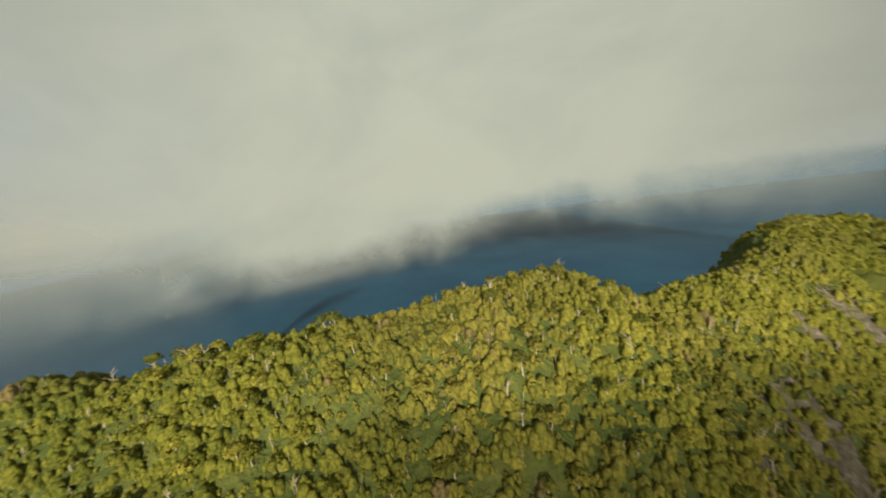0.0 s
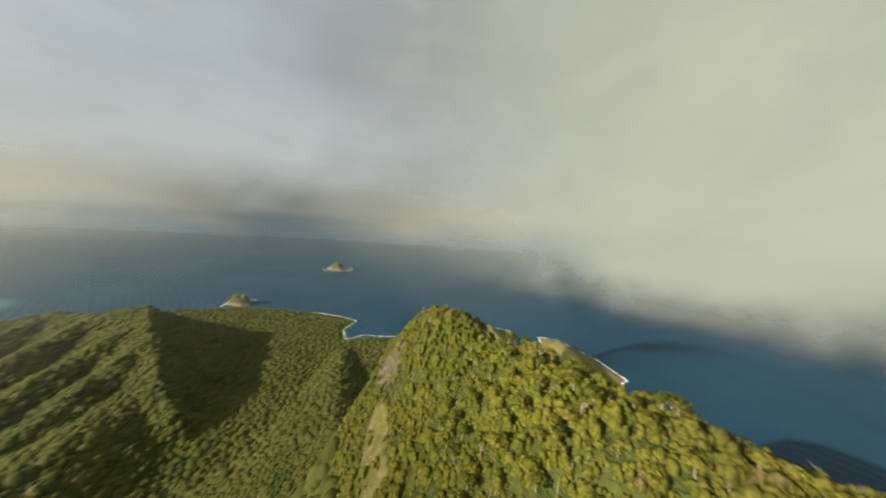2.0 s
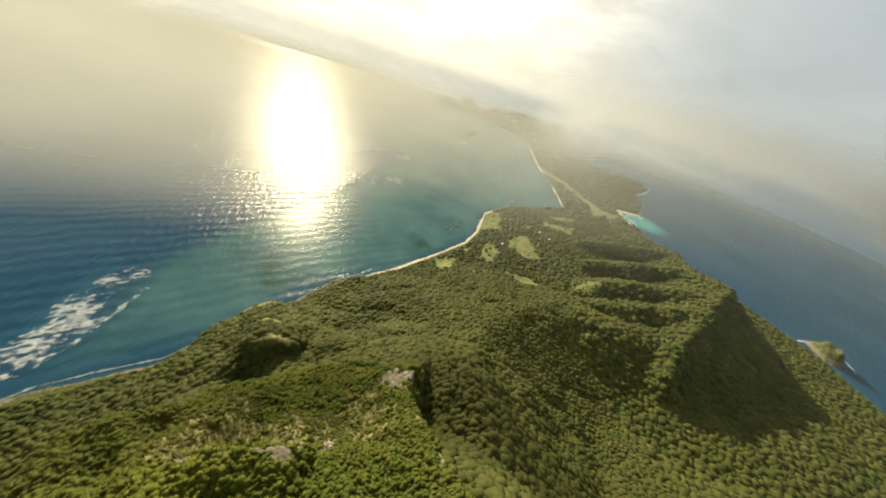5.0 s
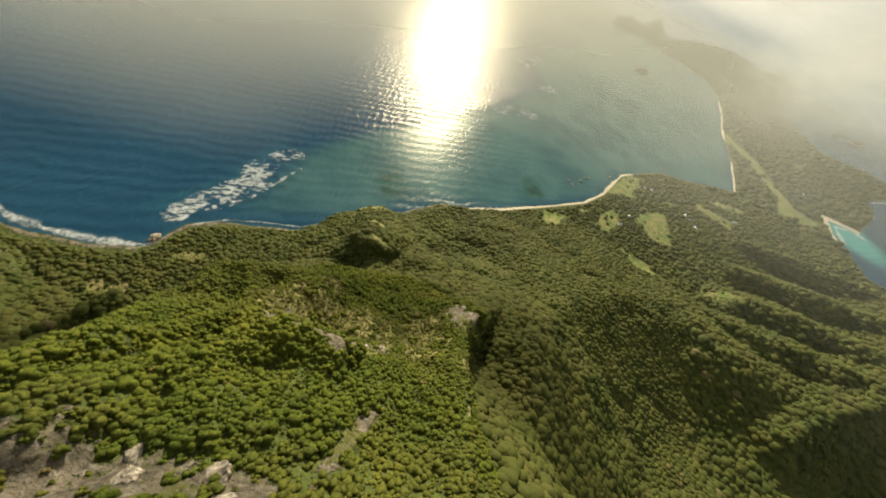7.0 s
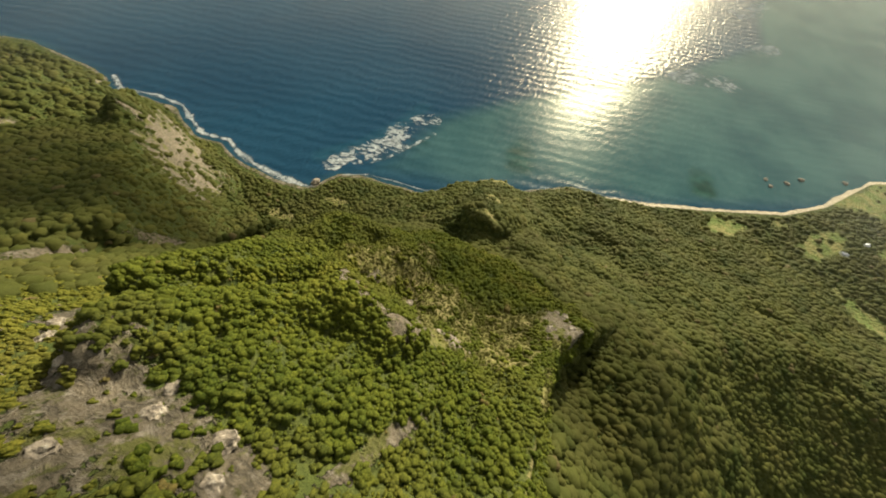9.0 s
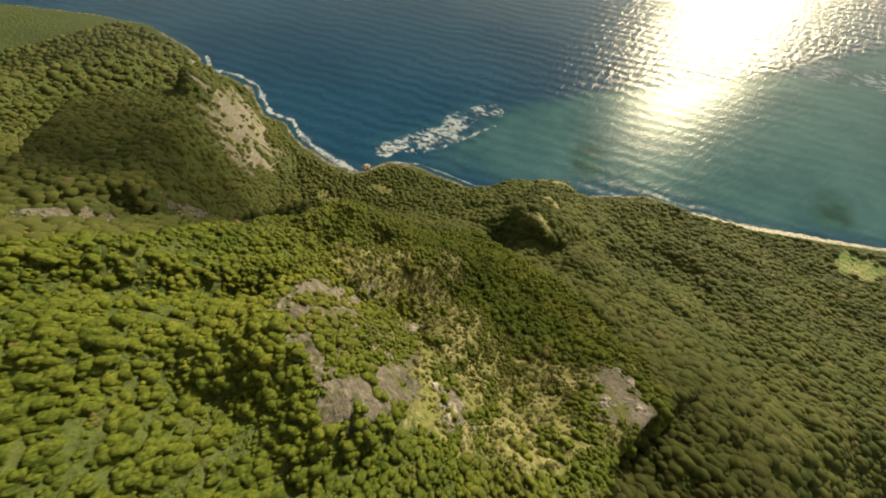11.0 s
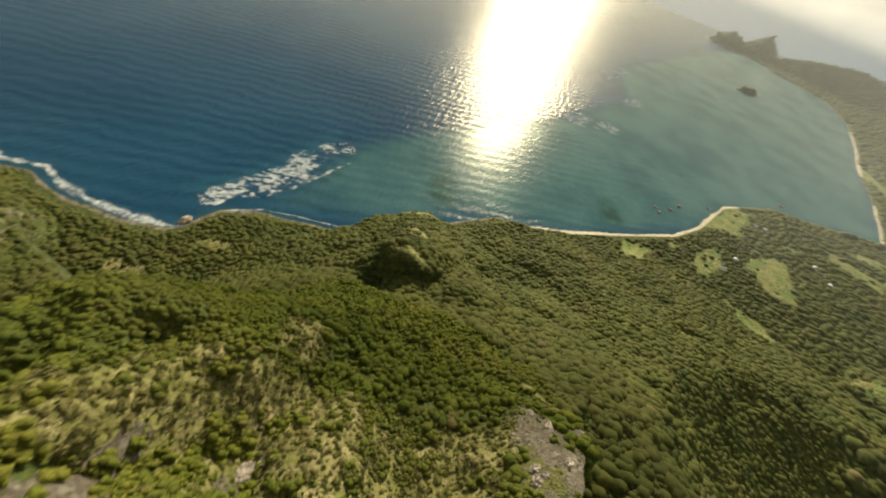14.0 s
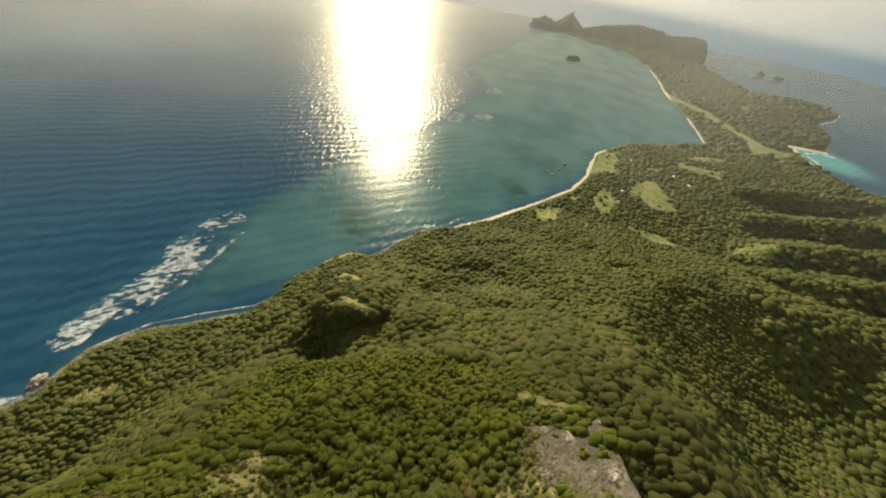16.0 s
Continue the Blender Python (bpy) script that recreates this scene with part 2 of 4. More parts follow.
def land_height(x, y):
    x, y = np.asarray(x, float), np.asarray(y, float)
    wx = x + 5 * fbm(x, y, 60, 3, 5)
    wy = y + 5 * fbm(x, y, 60, 3, 9)
    shore = coast_distance(x, y) + 6 * fbm(x, y, 45, 3, 13)
    high, soft = np.full(x.shape, 0.0), 7.0
    for crest, left, right, roundness, foot in RIDGES:
        h = ridge_height(wx, wy, crest, left, right, roundness, foot)
        gap = np.abs(high - h)
        high = np.maximum(high, h) + soft * 0.25 * np.maximum(1 - gap / soft, 0) ** 2
    low = np.clip(shore, 0, None)
    plain = 14 * (1 - np.exp(-low / 110)) * (1 + 0.5 * fbm(x, y, 300, 3, 21))
    rough = np.clip(high / 120, 0, 1)
    high = high + rough * (4.0 * fbm(x, y, 70, 4, 31) + 1.6 * fbm(x, y, 14, 3, 41))
    crag = np.exp(-(((x - 450) / 140) ** 2 + ((y + 30) / 45) ** 2))
    high = high + crag * (14 * np.abs(fbm(x, y, 34, 3, 71)) - 5)
    ledge = np.exp(-(((x - 18) / 34) ** 2 + ((y + 57) / 9) ** 2)) + np.exp(-(((x - 24) / 24) ** 2 + ((y - 2) / 11) ** 2))
    high = high + ledge * (2.6 * np.abs(fbm(x, y, 9, 3, 75)) - 0.6)
    slope = 203 + 0.3 * (y + 3) - 0.3 * (x - 456) - 2.5 * np.clip(230 - x, 0, None) - 2.5 * np.clip(x - 540, 0, None) - 1.5 * np.clip(y - 95, 0, None)
    high = np.where(y > -60, np.maximum(high, slope + 3 * fbm(x, y, 40, 3, 35)), high)
    out_of_edge = np.interp(x, [230, 285, 330, 440, 518, 575, 640], [26, 16, 5, -12, -38, -48, -60]) - y + 5 * fbm(x, y, 60, 2, 36)
    foot = np.interp(x, [200, 285, 330, 400, 515, 640], [260, 148, 132, 98, 74, 40])
    cliff = np.maximum(high - 3.0 * out_of_edge, foot - 0.45 * out_of_edge)
    high = np.where((out_of_edge > 0) & (x > 200) & (x < 660), np.minimum(high, cliff), high)
    bowl = np.exp(-(((x - 14) / 42) ** 2 + ((y + 82) / 32) ** 2) ** 2)
    along = x + 0.35 * y
    high = high + bowl * (3.2 * np.abs(fbm(along, y * 0.22, 9, 3, 78)) - 1.2)
    high = high - 26 * np.exp(-(((x - 84) / 26) ** 2 + ((y + 208) / 17) ** 2))
    gully = np.abs(fbm(x, y, 110, 3, 51))
    high = high - np.clip(high / 80, 0, 1) * 9 * np.clip(1 - gully * 4, 0, 1) * np.clip((-y - 110) / 80, 0, 1)
    z = np.maximum(plain, high)
    z = np.minimum(z, 0.6 + low * (0.22 + 1.9 * np.clip((high - 25) / 60, 0, 1)))
    return np.where(shore > 0, z, np.maximum(shore * 0.2, -12.0))


# ---- materials ----
def material(name):
    m = bpy.data.materials.new(name)
    return m, Net(m)


def ground_material():
    m, n = material("island_ground")
    p = n.place()
    big = n.noise(p, 0.012, 5, 0.6)
    mid = n.noise(p, 0.11, 5, 0.62)
    fine = n.noise(p, 0.9, 4, 0.6)
    clumps = n.add("ShaderNodeTexVoronoi", {"Vector": p, "Scale": 0.2, "Randomness": 1.0}, feature="F1").outputs["Distance"]
    green = n.mix(n.span(big, 0.35, 0.65), rgb(0.050, 0.068, 0.015), rgb(0.080, 0.094, 0.022))
    green = n.mix(n.span(mid, 0.38, 0.68), green, rgb(0.10, 0.108, 0.026))
    green = n.mix(n.span(fine, 0.35, 0.8), n.mix(0.5, green, rgb(0.02, 0.028, 0.009)), green)
    grass = n.mix(n.span(mid, 0.35, 0.65), rgb(0.122, 0.116, 0.036), rgb(0.215, 0.182, 0.082))
    grass = n.mix(n.span(n.noise(p, 0.3, 4, 0.65), 0.50, 0.62), grass, rgb(0.13, 0.125, 0.035))
    grass = n.mix(n.span(fine, 0.53, 0.68), grass, rgb(0.10, 0.11, 0.028))
    strata = n.noise(n.place(0.5, 0.5, 1.0), 0.7, 8, 0.72, 0.8)
    rock = n.mix(n.span(strata, 0.35, 0.62), rgb(0.118, 0.100, 0.074), rgb(0.260, 0.215, 0.152))
    rock = n.mix(n.span(n.noise(p, 0.45, 7, 0.72), 0.50, 0.64), rock, rgb(0.35, 0.305, 0.24))
    rock = n.mix(n.span(n.noise(n.place(1, 1, 0.35), 0.055, 6, 0.68), 0.42, 0.56), n.mix(0.4, rock, rgb(0.085, 0.075, 0.055)), rock)
    rock = n.mix(n.span(n.noise(p, 0.35, 4, 0.6), 0.56, 0.66), rock, rgb(0.11, 0.11, 0.04))
    rock = n.mix(n.span(n.noise(p, 0.05, 6, 0.7), 0.54, 0.60), rock, n.mix(fine, rgb(0.10, 0.11, 0.03), rgb(0.21, 0.20, 0.07)))
    patch = n.noise(p, 0.035, 4, 0.6)
    field = n.mix(n.span(patch, 0.38, 0.62), rgb(0.105, 0.140, 0.035), rgb(0.185, 0.168, 0.062))
    field = n.mix(n.span(mid, 0.5, 0.66), field, rgb(0.075, 0.095, 0.026))
    sand = n.mix(n.span(fine, 0.3, 0.7), rgb(0.38, 0.32, 0.22), rgb(0.48, 0.41, 0.30))
    jag = n.math("ADD", n.math("MULTIPLY", n.math("SUBTRACT", mid, 0.5), 0.7), n.math("MULTIPLY", n.math("SUBTRACT", n.noise(p, 0.5, 4, 0.6), 0.5), 0.9))
    col = n.mix(n.span(n.math("ADD", n.attr("grass"), n.math("MULTIPLY", jag, 1.4)), 0.36, 0.66), green, grass)
    rocky = n.span(n.math("ADD", n.attr("rock"), n.math("MULTIPLY", jag, 2.0)), 0.44, 0.60)
    col = n.mix(rocky, col, rock)
    col = n.mix(n.span(n.math("ADD", n.attr("field"), n.math("MULTIPLY", jag, 0.9)), 0.42, 0.52), col, field)
    col = n.mix(n.span(n.attr("sand"), 0.4, 0.6), col, sand)
    h = n.math("ADD", n.math("MULTIPLY", clumps, n.math("SUBTRACT", 0.0, n.math("SUBTRACT", 1.0, rocky))), n.math("MULTIPLY", strata, n.math("MULTIPLY", rocky, 1.4)))
    h = n.math("ADD", h, n.math("MULTIPLY", fine, 0.5))
    bsdf = n.add("ShaderNodeBsdfPrincipled", {"Base Color": col, "Roughness": 0.95, "Specular IOR Level": 0.12, "Normal": n.bump(h, 1.0, 2.4)})
    n.end(bsdf.outputs[0])
    return m


def foliage_material(name, dark, middle, bright, odd, grain=1.0):
    m, n = material(name)
    tint = n.attr("tint")
    p = n.place()
    col = n.mix(n.span(tint, 0.0, 0.5), dark, middle)
    col = n.mix(n.span(tint, 0.5, 0.86), col, bright)
    col = n.mix(n.span(tint, 0.90, 0.97), col, odd)
    if grain == 1.0:
        col = n.mix(n.span(n.noise(p, 1.6, 4, 0.65), 0.34, 0.66), n.mix(0.22, col, rgb(0.018, 0.026, 0.006)), col)
    else:                                               # light and dark among sprays of leaves, put into the colour as dapple
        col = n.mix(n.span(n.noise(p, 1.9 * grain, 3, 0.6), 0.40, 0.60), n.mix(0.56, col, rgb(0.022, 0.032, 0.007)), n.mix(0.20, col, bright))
    col = n.mix(n.span(n.noise(p, 0.02, 4, 0.6), 0.45, 0.62), col, n.mix(0.3, col, rgb(0.10, 0.085, 0.030)))
    sprays = n.bump(n.noise(p, 0.8 * grain, 4, 0.68), 0.6 if grain == 1.0 else 1.0, 0.8 / grain)
    diffuse = n.add("ShaderNodeBsdfPrincipled", {"Base Color": col, "Roughness": 0.7, "Specular IOR Level": 0.08, "Normal": sprays})
    through_leaf = n.add("ShaderNodeBsdfTranslucent", {"Color": n.mix(0.5, col, rgb(0.16, 0.20, 0.02))})
    n.end(n.add("ShaderNodeMixShader", {0: 0.34, 1: diffuse.outputs[0], 2: through_leaf.outputs[0]}).outputs[0])
    return m


def rock_material():
    m, n = material("weathered_rock")
    p = n.place()
    strata = n.noise(n.place(0.5, 0.5, 2.6), 0.8, 6, 0.65)
    col = n.mix(n.span(strata, 0.34, 0.64), rgb(0.12, 0.10, 0.08), rgb(0.30, 0.25, 0.19))
    col = n.mix(n.span(n.noise(p, 0.7, 5, 0.7), 0.53, 0.7), col, rgb(0.50, 0.45, 0.37))
    col = n.mix(n.span(n.noise(p, 0.4, 4, 0.6), 0.58, 0.68), col, rgb(0.10, 0.11, 0.035))
    bsdf = n.add("ShaderNodeBsdfPrincipled", {"Base Color": col, "Roughness": 0.92, "Specular IOR Level": 0.2, "Normal": n.bump(strata, 0.8, 0.8)})
    n.end(bsdf.outputs[0])
    return m


def sea_material():
    m, n = material("sea_water")
    p = n.place()
    deep = n.mix(n.span(n.noise(p, 0.0022, 4, 0.55), 0.35, 0.7), rgb(0.008, 0.036, 0.070), rgb(0.012, 0.047, 0.085))
    shelf = n.mix(n.span(n.noise(p, 0.006, 4, 0.6), 0.35, 0.65), rgb(0.022, 0.066, 0.076), rgb(0.042, 0.098, 0.100))
    reef = n.mix(n.span(n.noise(p, 0.03, 5, 0.6), 0.4, 0.66), rgb(0.014, 0.042, 0.036), rgb(0.022, 0.070, 0.058))
    pale = n.attr("pale")
    col = n.mix(n.span(n.attr("shallow"), 0.15, 0.85), deep, shelf)
    col = n.mix(n.span(n.attr("reef"), 0.3, 0.7), col, reef)
    col = n.mix(n.span(pale, 0.2, 1.2), col, rgb(0.05, 0.20, 0.20))
    swell = n.add("ShaderNodeTexWave", {"Vector": n.add("ShaderNodeMapping", {"Vector": p, "Rotation": (0, 0, radians(62))}).outputs[0], "Scale": 0.010,
                                        "Distortion": 6.0, "Detail": 3.0, "Detail Scale": 0.9, "Detail Roughness": 0.55}, wave_type="BANDS", bands_direction="X", wave_profile="SIN").outputs["Fac"]
    long_p = n.add("ShaderNodeMapping", {"Vector": p, "Rotation": (0, 0, radians(62)), "Scale": (1.0, 0.38, 1.0)}).outputs[0]
    chop = n.noise(long_p, 0.095, 5, 0.52, 0.5)
    ripples = n.noise(p, 0.34, 4, 0.6)
    calm = n.span(n.attr("shallow"), 0.2, 0.9, 1.0, 0.27)
    h = n.math("ADD", n.math("MULTIPLY", swell, 0.6), n.math("MULTIPLY", chop, 2.1))
    h = n.math("ADD", n.math("MULTIPLY", h, calm), n.math("MULTIPLY", ripples, 0.30))
    waves = n.bump(h, 1.0, 1.0)
    body = n.add("ShaderNodeBsdfDiffuse", {"Color": col, "Normal": waves})
    gloss = n.add("ShaderNodeBsdfGlossy", {"Color": rgb(0.82, 0.76, 0.60), "Roughness": 0.25, "Normal": waves})
    shine = n.math("MULTIPLY", n.add("ShaderNodeFresnel", {"IOR": 1.33, "Normal": waves}).outputs[0], 0.34)
    n.end(n.add("ShaderNodeMixShader", {0: shine, 1: body.outputs[0], 2: gloss.outputs[0]}).outputs[0])
    return m


def foam_material():
    m, n = material("white_water")
    p = n.place()
    lace = n.noise(p, 0.42, 8, 0.80, 1.8)
    thin = n.span(n.noise(p, 0.13, 5, 0.65, 0.8), 0.34, 0.62, 0.35, 1.0)
    cover = n.span(n.math("ADD", n.math("MULTIPLY", lace, 1.5), n.math("MULTIPLY", n.attr("body"), 0.62)), 0.92, 1.45)
    cover = n.math("MULTIPLY", cover, n.math("MULTIPLY", thin, 0.95))
    white = n.add("ShaderNodeBsdfDiffuse", {"Color": rgb(0.72, 0.74, 0.72), "Roughness": 1.0})
    clear = n.add("ShaderNodeBsdfTransparent")
    n.end(n.add("ShaderNodeMixShader", {0: cover, 1: clear.outputs[0], 2: white.outputs[0]}).outputs[0])
    return m


def mist_material(name, col):
    """Thin cloud: lets the light behind it through; a fixed normal gives it one even sunlit glow."""
    m, n = material(name)
    p = n.place(1.0, 1.0, 1.25)
    puff = n.noise(p, 0.0012, 6, 0.55, 0.3)
    wisps = n.noise(n.place(1.0, 1.0, 0.7), 0.0048, 5, 0.6, 0.6)
    body = n.math("ADD", n.attr("thick"), n.math("MULTIPLY", n.math("SUBTRACT", puff, 0.5), 1.5))
    body = n.math("ADD", body, n.math("MULTIPLY", n.math("SUBTRACT", wisps, 0.5), 0.40))
    cover = n.math("MULTIPLY", n.span(body, 0.10, 1.15), n.attr("cap"))
    drift = n.span(n.noise(n.place(1.0, 1.0, 1.6), 0.00096, 4, 0.55, 0.5), 0.32, 0.68)
    col = n.mix(drift, tuple(0.93 * v for v in col[:3]) + (1.0,), (1.09 * col[0], 1.08 * col[1], 1.05 * col[2], 1.0))
    front = n.add("ShaderNodeBsdfDiffuse", {"Color": col})
    back = n.add("ShaderNodeBsdfTranslucent", {"Color": col})
    toward_light = tuple((TO_SUN + Vector((0, 0, 0.45))).normalized())      # normal held sunward for even lighting; droplets have no facing of their own
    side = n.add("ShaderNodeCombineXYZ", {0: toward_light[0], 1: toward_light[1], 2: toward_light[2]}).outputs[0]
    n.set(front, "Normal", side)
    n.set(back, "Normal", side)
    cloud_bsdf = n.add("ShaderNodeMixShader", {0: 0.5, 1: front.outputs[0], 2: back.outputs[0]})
    clear = n.add("ShaderNodeBsdfTransparent")
    n.end(n.add("ShaderNodeMixShader", {0: cover, 1: clear.outputs[0], 2: cloud_bsdf.outputs[0]}).outputs[0])
    return m


def haze_material(name, col, lean=False):
    """Even haze, a little uneven in wide drifts, lit through by the sun behind it."""
    m, n = material(name)
    drift = n.noise(n.place(1.0, 1.0, 2.4), 0.0045, 5, 0.55, 0.4)
    cover = n.math("MULTIPLY", n.attr("cap"), n.span(drift, 0.25, 0.75, 0.72, 1.28), True)
    front = n.add("ShaderNodeBsdfDiffuse", {"Color": col})
    back = n.add("ShaderNodeBsdfTranslucent", {"Color": col})
    if lean:                                            # fixed sunward normal lights every part alike; droplets have no facing of their own
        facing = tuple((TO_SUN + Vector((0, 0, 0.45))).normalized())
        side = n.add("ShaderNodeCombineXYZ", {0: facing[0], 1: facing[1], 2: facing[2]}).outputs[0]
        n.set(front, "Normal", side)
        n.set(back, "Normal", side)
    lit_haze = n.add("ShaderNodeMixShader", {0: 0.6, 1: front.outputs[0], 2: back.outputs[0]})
    clear = n.add("ShaderNodeBsdfTransparent")
    n.end(n.add("ShaderNodeMixShader", {0: cover, 1: clear.outputs[0], 2: lit_haze.outputs[0]}).outputs[0])
    return m


def plain_material(name, a, b, scale, rough=0.8):
    m, n = material(name)
    f = n.noise(n.place(), scale, 4, 0.6)
    n.end(n.add("ShaderNodeBsdfPrincipled", {"Base Color": n.mix(f, a, b), "Roughness": rough}).outputs[0])
    return m


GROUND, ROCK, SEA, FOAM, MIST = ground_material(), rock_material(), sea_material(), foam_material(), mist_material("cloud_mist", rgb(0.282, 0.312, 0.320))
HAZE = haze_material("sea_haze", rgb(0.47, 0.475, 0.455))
# the veil's bright glow towards the sun is put into its paler colour
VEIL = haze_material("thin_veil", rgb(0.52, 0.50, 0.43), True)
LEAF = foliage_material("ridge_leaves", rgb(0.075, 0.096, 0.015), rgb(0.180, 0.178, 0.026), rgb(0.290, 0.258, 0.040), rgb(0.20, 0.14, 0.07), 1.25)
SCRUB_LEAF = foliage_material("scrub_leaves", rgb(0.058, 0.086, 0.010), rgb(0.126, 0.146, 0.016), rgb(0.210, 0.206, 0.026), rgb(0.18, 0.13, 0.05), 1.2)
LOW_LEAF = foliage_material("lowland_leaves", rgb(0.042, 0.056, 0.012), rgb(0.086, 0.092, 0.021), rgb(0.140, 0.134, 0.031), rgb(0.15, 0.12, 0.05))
BARK = plain_material("pale_bark", rgb(0.18, 0.15, 0.105), rgb(0.34, 0.29, 0.22), 3.0)
WALL_PAINT = plain_material("white_weatherboard", rgb(0.70, 0.69, 0.66), rgb(0.82, 0.81, 0.78), 2.0)
ROOF_IRON = plain_material("grey_roof_iron", rgb(0.30, 0.32, 0.33), rgb(0.48, 0.48, 0.47), 1.5, 0.5)


# ---- mesh helpers ----
def mesh_from(name, verts, faces, smooth=False, **attributes):
    """A mesh from numpy arrays; attributes are floats, one a vertex."""
    faces = np.asarray(faces, np.int64)
    me = bpy.data.meshes.new(name)
    me.vertices.add(len(verts))
    me.vertices.foreach_set("co", np.asarray(verts, float).ravel())
    me.loops.add(faces.size)
    me.loops.foreach_set("vertex_index", faces.ravel())
    me.polygons.add(len(faces))
    me.polygons.foreach_set("loop_start", np.arange(0, faces.size, faces.shape[1]))
    if smooth:
        me.polygons.foreach_set("use_smooth", np.ones(len(faces), bool))
    me.update(calc_edges=True)
    for key, values in attributes.items():
        me.attributes.new(key, "FLOAT", "POINT").data.foreach_set("value", np.asarray(values, float).ravel())
    return me


def grid_mesh(name, X, Y, Z, **attributes):
    ny, nx = X.shape
    i = np.arange(nx * ny).reshape(ny, nx)
    f = np.stack([i[:-1, :-1], i[:-1, 1:], i[1:, 1:], i[1:, :-1]], -1).reshape(-1, 4)
    return mesh_from(name, np.stack([X, Y, Z], -1).reshape(-1, 3), f, True, **attributes)


def thing(name, me, mat, label, category, kind="", group=""):
    me.materials.append(mat)
    return tagged(new(name, me), label, category, group, kind)


def part(name, bm, mat, parent, label=""):
    me = bpy.data.meshes.new(name)
    bm.to_mesh(me)
    bm.free()
    me.materials.append(mat)
    ob = new(name, me)
    ob.parent = parent
    return tagged(ob, label)


def axis(lo, hi, fine_lo, fine_hi, fine, grow, most):
    """Coordinates that are close together between fine_lo and fine_hi and spread out beyond."""
    line, step = list(np.arange(fine_lo, fine_hi + 0.01, fine)), fine
    while line[0] > lo:
        step = min(step * grow, most)
        line.insert(0, line[0] - step)
    step = fine
    while line[-1] < hi:
        step = min(step * grow, most)
        line.append(line[-1] + step)
    return np.array(line)


def blob(x, y, cx, cy, rx, ry, turn=0.0):
    """1 in the middle of an oval, 0.5 at its rim, 0 far out."""
    c, s = math.cos(radians(turn)), math.sin(radians(turn))
    u, v = (x - cx) * c + (y - cy) * s, (y - cy) * c - (x - cx) * s
    return 1 / (1 + ((u / rx) ** 2 + (v / ry) ** 2) ** 2)


def line_distance(x, y, line):
    best = np.full(np.shape(x), 1e9)
    for (ax, ay), (bx, by) in zip(line[:-1], line[1:]):
        dx, dy = bx - ax, by - ay
        s = np.clip(((x - ax) * dx + (y - ay) * dy) / (dx * dx + dy * dy), 0, 1)
        best = np.minimum(best, np.hypot(x - ax - s * dx, y - ay - s * dy))
    return best


def polygon_depth(x, y, ring):
    best, inside = np.full(x.shape, 1e9), np.zeros(x.shape, bool)
    for (ax, ay), (bx, by) in zip(ring, np.roll(ring, -1, 0)):
        dx, dy = bx - ax, by - ay
        s = np.clip(((x - ax) * dx + (y - ay) * dy) / (dx * dx + dy * dy), 0, 1)
        best = np.minimum(best, np.hypot(x - ax - s * dx, y - ay - s * dy))
        if dy:
            inside ^= ((ay > y) != (by > y)) & (x < ax + (y - ay) * dx / dy)
    return np.where(inside, best, -best)


# bare rock, open grass and pasture: centre, radii and turn
ROCK_PATCHES = [(33, 3, 13, 8, 0), (16, -1, 11, 6, 10), (0, -6, 9, 3.5, 10), (18, 5, 6, 6, 0), (72, 14, 18, 5, 28), (-9, -64, 7, 3.5, -20), (23, -70, 3, 5, 0),
                (-46, -120, 10, 16, 10), (-56, -133, 7, 9, 0), (-40, -106, 5, 6, 0), (50, 53, 6, 7, 40), (87, 87, 9, 7, 40), (65, 73, 4, 4, 0), (34, 44, 3, 2.5, 0), (75, 66, 4, 3, 20)]
FAR_ROCK = [(-15.5, -23, 2.4, 12, -14), (224, 12, 16, 9, -20), (200, 44, 12, 16, 0), (770, 112, 22, 10, 0), (820, -98, 20, 6, 0), (-98, 17, 15, 4, -5), (12, -157, 1.8, 9, 5), (950, -30, 22, 16, 0), (985, -32, 20, 10, 0)]
ROCK_AREAS = [[(575, -52), (541, -42), (439, -18), (372, -8), (356, -24), (420, -48), (481, -64), (600, -84), (640, -78)],
              [(52, -51), (26, -51), (18, -49), (4, -50), (-7, -55), (-14, -67), (-6, -66), (4, -64), (14, -63), (22, -62), (43, -61)]]
GRASS_PATCHES = [(44, -107, 14, 7, -40), (-70, 10, 22, 3.2, -8), (-1000, 540, 300, 130, 20), (-850, 790, 300, 140, 15), (-47, -60, 2.0, 26, 4), (-58, -146, 16, 10, -40),
                 (350, -190, 24, 10, 30), (395, -100, 30, 12, 20), (140, -390, 40, 16, 50), (95, -300, 22, 14, 0), (70, -244, 16, 7, 0)]
GRASS_AREAS = [[(56, -58), (60, -78), (34, -92), (10, -101), (-12, -107), (-30, -119), (-56, -142), (-54, -120), (-46, -92), (-30, -66), (-8, -54), (24, -56)]]
FIELDS = [(-905, -1205, 90, 22, 14), (-1660, -2150, 60, 22, 40), (-1850, -2420, 70, 24, 20), (-640, -1040, 26, 16, 20), (-330, -790, 24, 14, 40)]
FIELD_AREAS = [[(-490, -1125), (-565, -1155), (-505, -985), (-415, -955)], [(-610, -970), (-600, -800), (-545, -795), (-480, -860)], [(-760, -1145), (-900, -1100), (-855, -1040), (-750, -1085)],
               [(-440, -690), (-510, -685), (-545, -630), (-465, -640)], [(-655, -658), (-730, -652), (-712, -628), (-665, -632)], [(-215, -715), (-275, -728), (-245, -655), (-205, -632)],
               [(-410, -855), (-452, -855), (-400, -735), (-350, -745)], [(-1235, -1490), (-1460, -1500), (-1360, -1375), (-1170, -1340)]]
